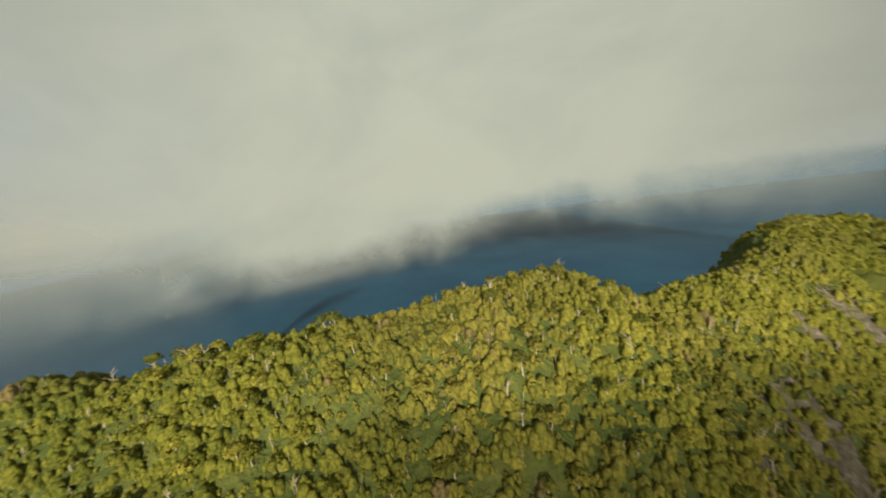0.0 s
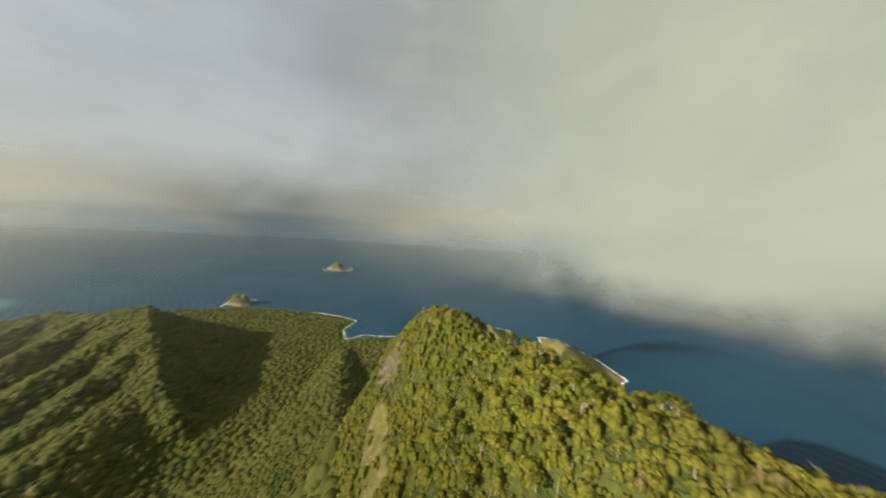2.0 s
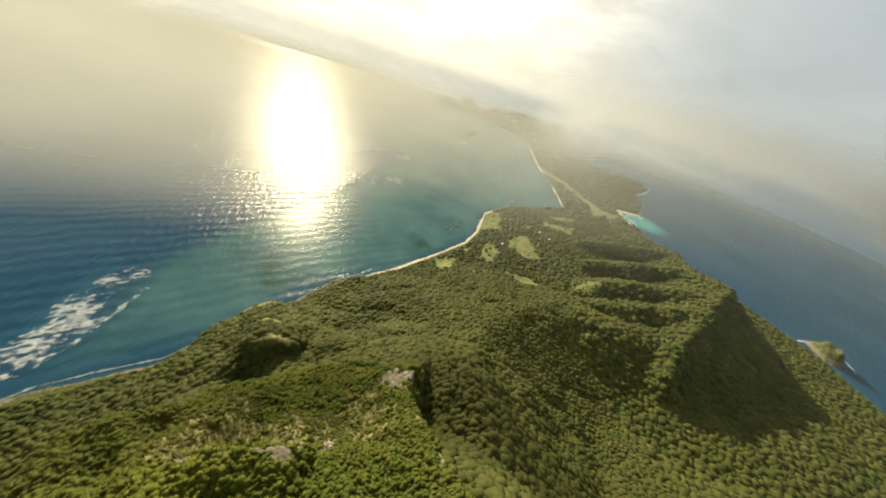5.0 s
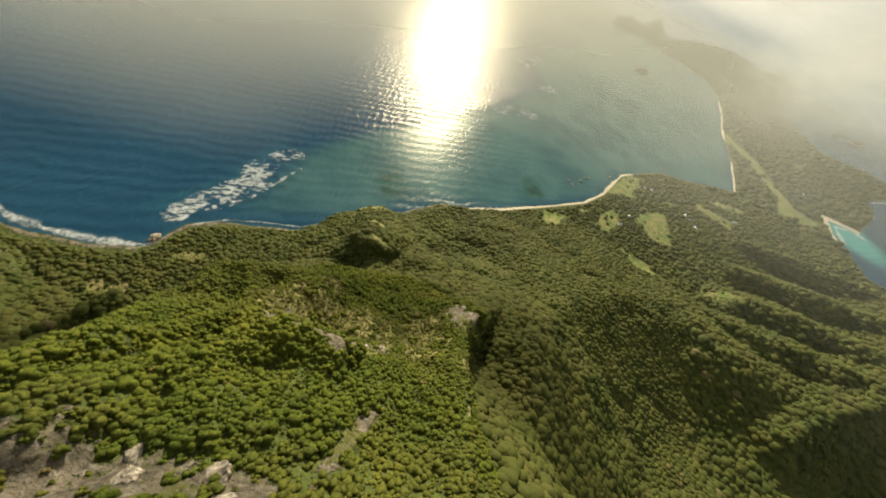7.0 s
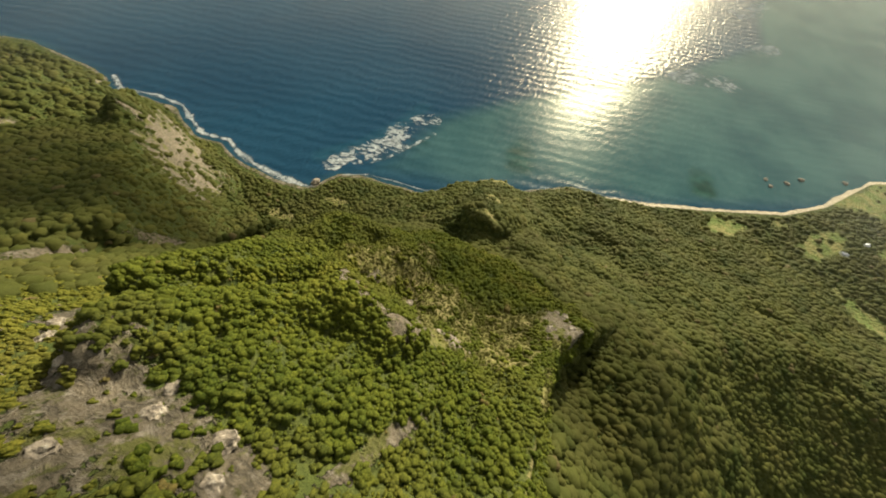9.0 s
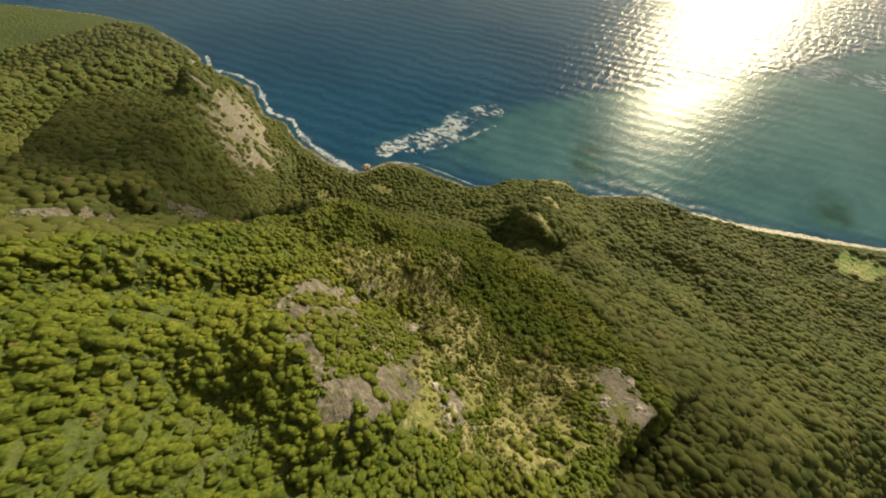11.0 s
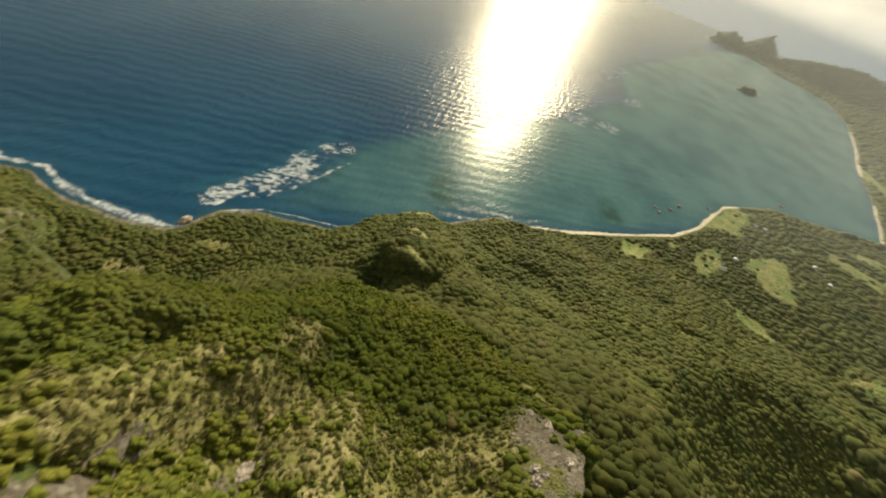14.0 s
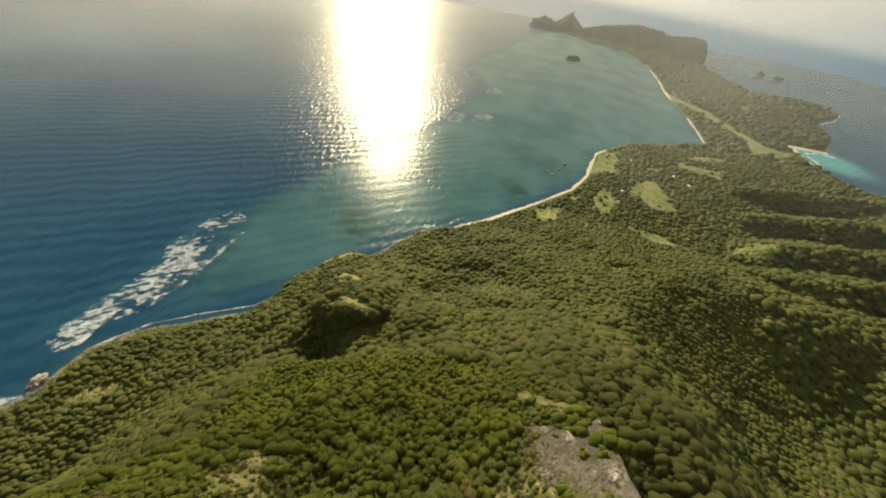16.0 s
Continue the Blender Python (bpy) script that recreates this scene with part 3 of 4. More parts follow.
RUNWAY = [(-1190, -2200), (-1240, -2020), (-1280, -1860), (-1262, -1650), (-1290, -1470)]
BEACHES = [[(-10, -588), (-105, -645), (-195, -722), (-330, -840), (-395, -935), (-470, -1110), (-520, -1160)],
           [(-985, -1400), (-1020, -1412), (-1074, -1590), (-1120, -1760)], [(-1180, -2080), (-1330, -2600), (-1420, -2950)], [(-1490, -1400), (-1540, -1570), (-1700, -1570)]]


def ground_masks(x, y, z, steep):
    shore = coast_distance(x, y)
    rock = np.clip((steep - 3.6) * 0.35, 0, 0.4)
    for patch in ROCK_PATCHES + FAR_ROCK:
        rock = np.maximum(rock, blob(x, y, *patch))
    near = (np.abs(x - 200) < 520) & (np.abs(y + 60) < 120)
    for area in ROCK_AREAS:
        rock[near] = np.maximum(rock[near], np.clip(0.30 + polygon_depth(x[near], y[near], np.array(area, float)) / 12 + 1.5 * fbm(x[near] + 0.35 * y[near], y[near] * 0.25, 6, 3, 79), 0, 0.95))
    grass = np.zeros_like(rock)
    for area in GRASS_AREAS:
        grass[near] = np.maximum(grass[near], np.clip(0.5 + polygon_depth(x[near], y[near], np.array(area, float)) / 12 + 0.45 * fbm(x[near] + 0.35 * y[near], y[near] * 0.3, 13, 3, 80), 0, 0.9))
    for patch in GRASS_PATCHES:
        grass = np.maximum(grass, blob(x, y, *patch))
    field = np.zeros_like(rock)
    for patch in FIELDS:
        field = np.maximum(field, blob(x, y, *patch))
    for area in FIELD_AREAS:
        field = np.maximum(field, np.clip(0.5 + polygon_depth(x, y, np.array(area, float)) / 36, 0, 0.85))
    field = np.clip(field + 0.42 * fbm(x, y, 70, 3, 83) * np.clip(field * 4, 0, 1), 0, 1)
    field = np.maximum(field, np.clip(1.0 - line_distance(x, y, RUNWAY) / 75, 0, 1))
    sand = np.zeros_like(rock)
    for beach, wide in zip(BEACHES, (11, 11, 13, 40)):
        sand = np.maximum(sand, np.clip(1.3 - line_distance(x, y, beach) / wide, 0, 1))
    stony = np.clip(1 - np.abs(shore - 2) / 9, 0, 1) * (shore > -6)
    rock = np.maximum(rock, np.where(sand > 0.3, 0, stony * 0.8))
    return rock, grass, field, sand


# ---- ground and sea ----
gx = axis(-2750, 1950, -110, 110, 1.7, 1.014, 20)
gx = np.concatenate([gx[gx < 228], np.arange(229, 640, 2.6), gx[gx > 642]])
gy = axis(-4850, 950, -150, 100, 1.7, 1.02, 20)
X, Y = np.meshgrid(gx, gy)
Z = land_height(X, Y)
dzy, dzx = np.gradient(Z, gy, gx)
rock, grass, field, sand = ground_masks(X, Y, Z, np.hypot(dzx, dzy))
thing("ground", grid_mesh("ground", X, Y, Z, rock=rock, grass=grass, field=field, sand=sand), GROUND, "steep forested island ground with bare rock, open grass and sandy shore", "ground", "structure")

REEF_LINE = [(475, -245), (440, -330), (432, -430), (440, -520)]
LAGOON = np.array([(366, -268), (395, -300), (380, -400), (395, -520), (300, -720), (60, -1170), (-120, -1640), (0, -2040), (-300, -2900), (-560, -3700), (-900, -4300),
                   (-1480, -3650), (-1465, -3150), (-1200, -2170), (-1020, -1412), (-640, -1265), (-395, -935), (-105, -645), (42, -560), (207, -380)], float)


sx = axis(-5300, 5300, -400, 560, 12, 1.04, 130)
sy = axis(-5300, 5300, -760, -120, 12, 1.04, 130)
SX, SY = np.meshgrid(sx, sy)
lagoon = polygon_depth(SX, SY, LAGOON)
off = -coast_distance(SX, SY)
shallow = np.clip(0.5 + lagoon / 90, 0, 1) * np.clip(0.55 + (-SY - 350) / 900, 0.45, 1)
shallow = np.maximum(shallow, np.clip(0.55 - off / 70, 0, 1) * 0.8)
reef_flat = np.maximum(0.3 * blob(SX, SY, 330, -420, 70, 90, -20), 0.5 * blob(SX, SY, -165, -790, 40, 60, 30))
reef_flat = np.maximum(reef_flat, 0.35 * blob(SX, SY, 160, -560, 60, 90, 30))
reef_flat = np.clip(reef_flat + 0.55 * fbm(SX, SY, 60, 4, 91) * np.clip(reef_flat * 3, 0, 1), 0, 1)
pale_zone = np.maximum(1.2 * blob(SX, SY, -1610, -1500, 150, 170, 10), 0.4 * blob(SX, SY, -900, -1560, 160, 120, 20))
pale_zone = np.maximum(pale_zone, 0.4 * np.clip(1 - np.abs(line_distance(SX, SY, REEF_LINE) - 8) / 45, 0, 1))
thing("sea", grid_mesh("sea", SX, SY, SX * 0, shallow=shallow, reef=reef_flat, pale=pale_zone), SEA, "deep blue sea with wind waves and a green lagoon", "sea", "structure")


# ---- forest ----
def leaf_crown(rng, leaves, size):
    """Template of a shrub crown: a lobed leafy core with leaf sprays standing off it. Radius about 1."""
    core = bmesh.new()
    bmesh.ops.create_icosphere(core, subdivisions=1, radius=0.74)
    cv = np.array([v.co[:] for v in core.verts])
    lobe = rng.normal(size=(6, 3)) * (1, 1, 0.5) + (0, 0, 0.4)
    lobe /= np.linalg.norm(lobe, axis=1, keepdims=True)
    cv = cv * (0.80 + 0.26 * np.clip((cv @ lobe.T).max(1, keepdims=True) * 2.2 - 1.2, 0, 1)) * (1, 1, 0.8)
    cv *= 1 + 0.20 * (rng.random((len(cv), 1)) - 0.5)
    cf = np.array([[v.index for v in f.verts] for f in core.faces])
    core.free()
    cf = cf[cv[cf][:, :, 2].max(1) > -0.35]
    az, up_ = rng.random(leaves) * 2 * np.pi, rng.random(leaves) * 1.2 - 0.2
    ring = np.sqrt(np.maximum(1 - np.clip(up_, -1, 1) ** 2, 0))
    where = np.stack([np.cos(az) * ring, np.sin(az) * ring, up_], 1)
    where = where * (0.80 + 0.26 * np.clip((where @ lobe.T).max(1, keepdims=True) * 2.2 - 1.2, 0, 1)) * (1, 1, 0.8) * (0.90 + 0.2 * rng.random((leaves, 1)))
    out = where / np.linalg.norm(where, axis=1, keepdims=True) + 0.5 * rng.normal(size=(leaves, 3)) + (0, 0, 0.4)
    out /= np.linalg.norm(out, axis=1, keepdims=True)
    a = np.cross(out, rng.normal(size=(leaves, 3)))
    a /= np.linalg.norm(a, axis=1, keepdims=True)
    b = np.cross(out, a)
    w, l = size * (0.6 + 0.8 * rng.random((leaves, 1))), size * (0.8 + 0.9 * rng.random((leaves, 1)))
    blades = np.stack([where - a * w * 0.5 - b * l * 0.3, where + b * l * 0.8 + out * 0.06, where + a * w * 0.5 - b * l * 0.3], 1).reshape(-1, 3)
    tris = np.arange(leaves * 3).reshape(-1, 3) + len(cv)
    return np.concatenate([cv, blades]), np.concatenate([cf, tris])


def shrub_crown(rng, sides=5):
    """Template of a low shrub: four uneven clumps of foliage grown together, each of its own shade."""
    vs, fs, shade = [], [], []
    turn = rng.random() * 6.28
    for clump in range(4):
        away, wide, tall = (0.0, 0.66, 1.0) if clump == 0 else (0.50 + 0.16 * rng.random(), 0.44 + 0.16 * rng.random(), 0.52 + 0.34 * rng.random())
        cx, cy = away * math.cos(turn + 2.1 * clump), away * math.sin(turn + 2.1 * clump)
        base = len(vs)
        vs.append((cx + 0.1 * rng.normal(), cy + 0.1 * rng.normal(), tall))
        for reach, high in ((0.62, 0.72), (1.05, -0.15)):
            for k in range(sides):
                a = 2 * math.pi * (k + 0.6 * rng.random()) / sides
                r = wide * reach * (0.75 + 0.5 * rng.random())
                vs.append((cx + math.cos(a) * r, cy + math.sin(a) * r, tall * (high + 0.34 * (rng.random() - 0.5))))
        for k in range(sides):
            m = (k + 1) % sides
            fs += [(base, base + 1 + k, base + 1 + m), (base + 1 + k, base + 1 + sides + k, base + 1 + sides + m), (base + 1 + k, base + 1 + sides + m, base + 1 + m)]
        shade += [0.30 * (rng.random() - 0.5)] * (len(vs) - base)
    return np.array(vs), np.array(fs), np.array(shade)


def dome_crown(rng, sides=6):
    """Template of a far tree crown: an uneven dome of foliage, open below, where other crowns close on it."""
    vs = [(0.2 * rng.normal(), 0.2 * rng.normal(), 0.92 + 0.2 * rng.random())]
    for reach, high in ((0.62, 0.66), (1.0, -0.05)):
        for k in range(sides):
            a = 2 * math.pi * (k + 0.5 * rng.random()) / sides
            r = reach * (0.72 + 0.5 * rng.random())
            vs.append((math.cos(a) * r, math.sin(a) * r, high + 0.34 * (rng.random() - 0.5)))
    fs = []
    for k in range(sides):
        m = (k + 1) % sides
        fs += [(0, 1 + k, 1 + m), (1 + k, 1 + sides + k, 1 + sides + m), (1 + k, 1 + sides + m, 1 + m)]
    return np.array(vs), np.array(fs)


def scatter(rng, x0, x1, y0, y1, step, keep, grassy=0.0):
    x, y = np.meshgrid(np.arange(x0, x1, step), np.arange(y0, y1, step))
    loose = step * (1.7 if step > 2.5 else 1.15)
    x = (x + (rng.random(x.shape) - 0.5) * loose).ravel()
    y = (y + (rng.random(y.shape) - 0.5) * loose).ravel()
    e = 1.0
    z = land_height(x, y)
    steep = np.hypot((land_height(x + e, y) - z) / e, (land_height(x, y + e) - z) / e)
    rock, grass, field, sand = ground_masks(x, y, z, steep)
    jag = 0.35 * fbm(x, y, 7, 3, 77)
    chance = np.where(rock + 0.8 * jag > 0.56, 0.22, np.where(grass + jag > 0.46, 0.15, np.where(sand > 0.3, 0.0, np.where(field + 0.5 * jag > 0.44, 0.04, 1.0))))
    strips = fbm(x + 0.35 * y, 0.25 * y, 7, 3, 88)
    chance = np.where((strips > 0.15) & (x > -50) & (x < 58) & (y > -112) & (y < -48), np.maximum(chance, 0.8), chance)
    if grassy:
        chance = np.where((rock + 0.8 * jag < 0.56) & (grass + jag > 0.40), grassy, 0.0)
    trail = line_distance(x, y, [(-11, -12), (-15, -22), (-20, -34)])
    chance = np.where(trail < 1.7, 0.0, chance)
    ok = (rng.random(x.shape) < chance * keep) & (z > 2.0) & (coast_distance(x, y) > 8 + 3 * fbm(x, y, 20, 2, 19))
    return x[ok], y[ok], z[ok]


def tints(rng, x, y, even):
    """Colour of each crown: patches of like kind, with strays."""
    t = 0.42 + 0.34 * fbm(x, y, 40, 3, 61) + even * (0.30 * fbm(x, y, 8, 2, 67) + 0.22 * (rng.random(x.shape) - 0.5))
    t = np.clip(t, 0.0, 0.86)
    return np.where(rng.random(x.shape) < 0.010 * even, 1.2, t)


def forest(name, label, rng, spots, templates, radius, spread, sink, leaves, soft=True, height=0.44):
    """Many crowns as one mesh."""
    x, y, z = spots
    tint = tints(rng, x, y, 0.85 if soft else 0.9)
    pick = rng.integers(0, len(templates), len(x))
    all_v, all_f, all_t, base = [], [], [], 0
    for k, (tv, tf, *own) in enumerate(templates):
        m = np.flatnonzero(pick == k)
        if not len(m):
            continue
        r = radius * (1 + spread * (rng.random(len(m)) ** 2 * 1.6 - 0.5))
        turn = rng.random(len(m)) * 2 * np.pi
        c, s = np.cos(turn)[:, None], np.sin(turn)[:, None]
        tall = r * height * (1.0 + 0.6 * rng.random(len(m)))
        px = (tv[:, 0] * c - tv[:, 1] * s) * r[:, None] + x[m, None]
        py = (tv[:, 0] * s + tv[:, 1] * c) * r[:, None] + y[m, None]
        pz = tv[None, :, 2] * tall[:, None] + (z[m] + r * sink)[:, None]
        all_v.append(np.stack([px, py, pz], -1).reshape(-1, 3))
        all_f.append((tf[None] + (np.arange(len(m)) * len(tv))[:, None, None]).reshape(-1, 3) + base)
        all_t.append(np.clip(tint[m][:, None] + (own[0] if own else np.zeros(len(tv)))[None], 0, 1).ravel())
        base += len(m) * len(tv)
    me = mesh_from(name, np.concatenate(all_v), np.concatenate(all_f), soft, tint=np.concatenate(all_t))
    return thing(name, me, leaves, label, "forest", "stuff")


rng = np.random.default_rng(4)
LEAFY = [shrub_crown(rng) for _ in range(16)]
crest_x = [-158, -125, -102, -80, -62, -36, -5, 10, 30, 59, 90, 115, 150]
crest_y = [48, 36, 34, 33, 34, 41, 51, 58, 66, 87, 112, 140, 178]
ridge_spots = scatter(rng, -166, 150, 2, 150, 1.28, 0.97)
facing = ridge_spots[1] < np.interp(ridge_spots[0], crest_x, crest_y) + np.where(ridge_spots[0] < -60, 30, 7)
ridge_spots = tuple(a[facing] for a in ridge_spots)
DOMES = [dome_crown(rng) for _ in range(16)]
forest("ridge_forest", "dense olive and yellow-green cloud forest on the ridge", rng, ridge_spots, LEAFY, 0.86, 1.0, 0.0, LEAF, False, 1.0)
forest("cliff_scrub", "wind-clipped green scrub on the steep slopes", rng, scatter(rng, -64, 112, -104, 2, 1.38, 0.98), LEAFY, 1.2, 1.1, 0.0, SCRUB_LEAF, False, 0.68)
face = scatter(rng, -16, 54, -66, -48, 0.75, 1.0)
strip = fbm(face[0] + 0.35 * face[1], 0.25 * face[1], 7, 3, 88) + 0.3 * fbm(face[0], face[1], 2.5, 2, 89) > 0.13
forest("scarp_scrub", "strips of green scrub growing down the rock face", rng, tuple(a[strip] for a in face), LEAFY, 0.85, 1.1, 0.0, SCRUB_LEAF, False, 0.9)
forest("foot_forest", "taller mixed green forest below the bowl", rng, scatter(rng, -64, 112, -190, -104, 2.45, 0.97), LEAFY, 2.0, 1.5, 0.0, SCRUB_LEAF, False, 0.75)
forest("rim_scrub", "low green scrub outside the rim of the bowl", rng, scatter(rng, -120, -64, -165, 2, 2.4, 0.98), DOMES, 2.2, 1.0, 0.1, LOW_LEAF, True, 0.7)
low_x, low_y, low_z = scatter(rng, -64, 64, -146, -58, 1.5, 1.0, 1.0)
TUFTS = [leaf_crown(rng, 34, 0.55) for _ in range(5)]
GRASSES = foliage_material("dry_grass", rgb(0.095, 0.098, 0.026), rgb(0.160, 0.146, 0.048), rgb(0.225, 0.192, 0.080), rgb(0.09, 0.105, 0.025))
forest("grass_tufts", "tufts of dry yellow grass and low scrub in the bowl below the cliff", rng, (low_x, low_y, low_z), TUFTS, 0.62, 1.0, 0.1, GRASSES, False, 0.85)
below = scatter(rng, -520, 480, -640, -165, 3.3, 0.98)
near_foot = (below[0] > -64) & (below[0] < 112) & (below[1] > -190)
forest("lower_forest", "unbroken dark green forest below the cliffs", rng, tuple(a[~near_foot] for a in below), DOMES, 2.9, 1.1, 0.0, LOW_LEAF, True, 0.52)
forest("south_forest", "dark green forest on the southern spurs", rng, scatter(rng, 112, 400, -165, 118, 2.8, 0.98), DOMES, 2.5, 1.1, 0.1, LOW_LEAF, True, 0.55)
forest("south_spur_forest", "dark green forest along the southern sea cliffs", rng, scatter(rng, 400, 760, -165, 140, 3.4, 0.98), DOMES, 3.0, 1.1, 0.1, LOW_LEAF, True, 0.55)
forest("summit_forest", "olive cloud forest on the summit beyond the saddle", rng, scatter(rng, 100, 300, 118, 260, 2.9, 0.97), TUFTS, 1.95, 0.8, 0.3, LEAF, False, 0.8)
forest("upper_south_forest", "dark green forest high on the southern slopes", rng, scatter(rng, 300, 760, 118, 340, 4.2, 0.97), DOMES, 3.8, 1.0, 0.1, LOW_LEAF, True, 0.52)
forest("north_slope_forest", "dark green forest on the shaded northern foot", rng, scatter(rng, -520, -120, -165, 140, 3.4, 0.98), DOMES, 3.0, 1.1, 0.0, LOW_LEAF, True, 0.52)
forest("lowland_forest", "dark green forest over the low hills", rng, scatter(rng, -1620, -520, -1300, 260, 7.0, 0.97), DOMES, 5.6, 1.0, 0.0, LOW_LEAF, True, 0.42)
forest("settled_woods", "dark clumps of trees between the pastures", rng, scatter(rng, -520, -120, -1180, -640, 5.0, 0.9), DOMES, 3.9, 0.9, 0.0, LOW_LEAF, True, 0.55)
forest("far_woods", "hazy dark woods on the far hills", rng, scatter(rng, -2500, -620, -4650, -1300, 16, 0.9), DOMES, 11.5, 0.9, -0.05, LOW_LEAF, True, 0.55)
forest("far_south_forest", "hazy green forest on the far southern mountain", rng, scatter(rng, 760, 1350, -100, 480, 7.0, 0.97), DOMES, 5.6, 1.0, 0.1, LOW_LEAF, True, 0.45)


def bare_stems(spots):
    """Thin pale stems that stand up through the crowns."""
    x, y, z = spots
    k = len(x)
    tall, wide = 1.5 + 0.9 * rng.random(k), 0.045 + 0.03 * rng.random(k)
    lean = rng.normal(size=(k, 2)) * 0.22
    vs = []
    for a in range(3):
        vs.append(np.stack([x + wide * math.cos(2.1 * a), y + wide * math.sin(2.1 * a), z - 0.2], 1))
    for a in range(3):
        vs.append(np.stack([x + lean[:, 0] + 0.5 * wide * math.cos(2.1 * a), y + lean[:, 1] + 0.5 * wide * math.sin(2.1 * a), z + tall], 1))
    v = np.stack(vs, 1).reshape(-1, 3)
    f = np.array([(0, 1, 4, 3), (1, 2, 5, 4), (2, 0, 3, 5)])[None] + (6 * np.arange(k))[:, None, None]
    return thing("bare_stems", mesh_from("bare_stems", v, f.reshape(-1, 4)), BARK, "thin pale bare stems standing among the crowns of the ridge forest", "tree stems", "stuff")


stem_x, stem_y, stem_z = scatter(rng, -110, 110, 8, 120, 4.2, 0.9)
bushy = fbm(stem_x, stem_y, 22, 3, 87) > -0.12
bare_stems((stem_x[bushy], stem_y[bushy], stem_z[bushy]))


# ---- islets ----
def islet(x, y, rx, ry, turn, high, peak, seed, label):
    u = np.linspace(-1.5, 1.5, 44)
    U, V = np.meshgrid(u, u)
    r = np.hypot(U, V) + 0.22 * fbm(U, V, 0.9, 3, seed)
    h = high * (np.clip(1 - r, -0.2, 1) ** 1 if peak else np.clip((1 - r) * 1.9, -0.2, 0.8))
    h = np.where(r < 1, h, -3.0 * (r - 1) * 6) * (1 + 0.35 * fbm(U, V, 0.35, 3, seed + 7))
    c, s = math.cos(radians(turn)), math.sin(radians(turn))
    px, py = x + U * rx * c - V * ry * s, y + U * rx * s + V * ry * c
    steep = np.clip(h / high, 0, 1)
    me = grid_mesh("islet", px, py, np.maximum(h, -6), rock=np.where(h < high * 0.3, 0.75, 0.28), grass=0.45 + 0 * steep, field=0 * steep, sand=0 * steep)
    return thing("islet", me, GROUND, label, "islet", group="islets round the island")


islet(-760, -2790, 78, 34, 25, 30, False, 3, "low wooded islet lying in the lagoon")
islet(-1640, -500, 66, 42, 55, 52, False, 5, "rounded grassy islet with surf close to the shore")
islet(-2570, -95, 75, 50, 60, 72, True, 8, "steep rocky islet ringed by white surf")
islet(-2830, -3700, 70, 40, 20, 62, True, 11, "small jagged far islet in the haze")
islet(-2960, -3640, 60, 36, 10, 40, False, 14, "small jagged far islet in the haze")
islet(-3060, -3700, 26, 20, 0, 30, True, 17, "small jagged far islet in the haze")


# ---- white water ----
def foam_sheet(name, label, line, wide, streak, seed, step=2.0):
    """Broken white water along a line: thick in streaks that run with the waves, thin between them."""
    p = np.array(line, float)
    lo, hi = p.min(0) - wide * 1.6, p.max(0) + wide * 1.6
    X, Y = np.meshgrid(np.arange(lo[0], hi[0], step), np.arange(lo[1], hi[1], step))
    near = 1 - line_distance(X, Y, line) / (wide * (1 + 0.6 * fbm(X, Y, wide * 1.3, 3, seed)))
    c, s = math.cos(radians(streak)), math.sin(radians(streak))
    U, V = X * c + Y * s, -X * s + Y * c
    rows = fbm(U / 2.2, V, 4.0, 3, seed + 5)
    body = np.clip(near * 1.3, -0.5, 0.50) + 1.25 * rows + 0.75 * fbm(X, Y, 34, 2, seed + 9)
    body = np.where(near < 0, -0.5, np.clip(body, -0.5, 1.1))
    me = grid_mesh(name, X, Y, 0.45 + 0.3 * np.clip(body, 0, 1), body=body)
    return thing(name, me, FOAM, label, "foam", "stuff")


def surf_line(name, label, rng, line, width):
    """A ribbon of broken surf along a shore."""
    p = np.array(line, float)
    seg = np.r_[0, np.cumsum(np.linalg.norm(np.diff(p, axis=0), axis=1))]
    s = np.arange(0, seg[-1], 4.0)
    q = np.stack([np.interp(s, seg, p[:, 0]), np.interp(s, seg, p[:, 1])], 1)
    t = np.gradient(q, axis=0)
    nrm = np.stack([t[:, 1], -t[:, 0]], 1) / np.linalg.norm(t, axis=1, keepdims=True)
    w = width * (0.35 + 0.9 * value_noise(s / 23, 0 * s, 3)) * (0.6 + 0.8 * value_noise(s / 7, 0 * s, 8))
    rows = [q + nrm * (w * k)[:, None] for k in (-1.0, -0.3, 0.35, 1.0)]
    v = np.concatenate([np.c_[r, np.full(len(r), h)] for r, h in zip(rows, (0.3, 0.5, 0.5, 0.3))])
    m, fs = len(s), []
    for k in range(3):
        i = np.arange(m - 1) + k * m
        fs.append(np.stack([i, i + 1, i + 1 + m, i + m], 1))
    body = (np.array([-0.1, 0.90, 0.66, -0.2])[:, None] + 0.5 * (value_noise(s / 11, 0 * s, 15) - 0.5)).ravel()
    me = mesh_from(name, v, np.concatenate(fs), True, body=body)
    return thing(name, me, FOAM, label, "surf", "stuff")


rng = np.random.default_rng(9)
foam_sheet("reef_foam", "white breakers in ragged rows over the reef edge", [(436, -254), (420, -304), (410, -374), (408, -446), (396, -500)], 29, 28, 91, 1.4)
foam_sheet("inner_reef_foam", "thin trails of foam inside the reef", [(392, -286), (372, -350), (362, -410), (356, -470)], 5, 80, 97)
for spot, wide in (([(20, -1200), (-90, -1270)], 46), ([(-118, -1590), (-152, -1640)], 38), ([(20, -1830), (-40, -2040)], 50)):
    foam_sheet("outer_reef_foam", "small white breakers on the outer reef", spot, wide, 20, 103, 4.0)
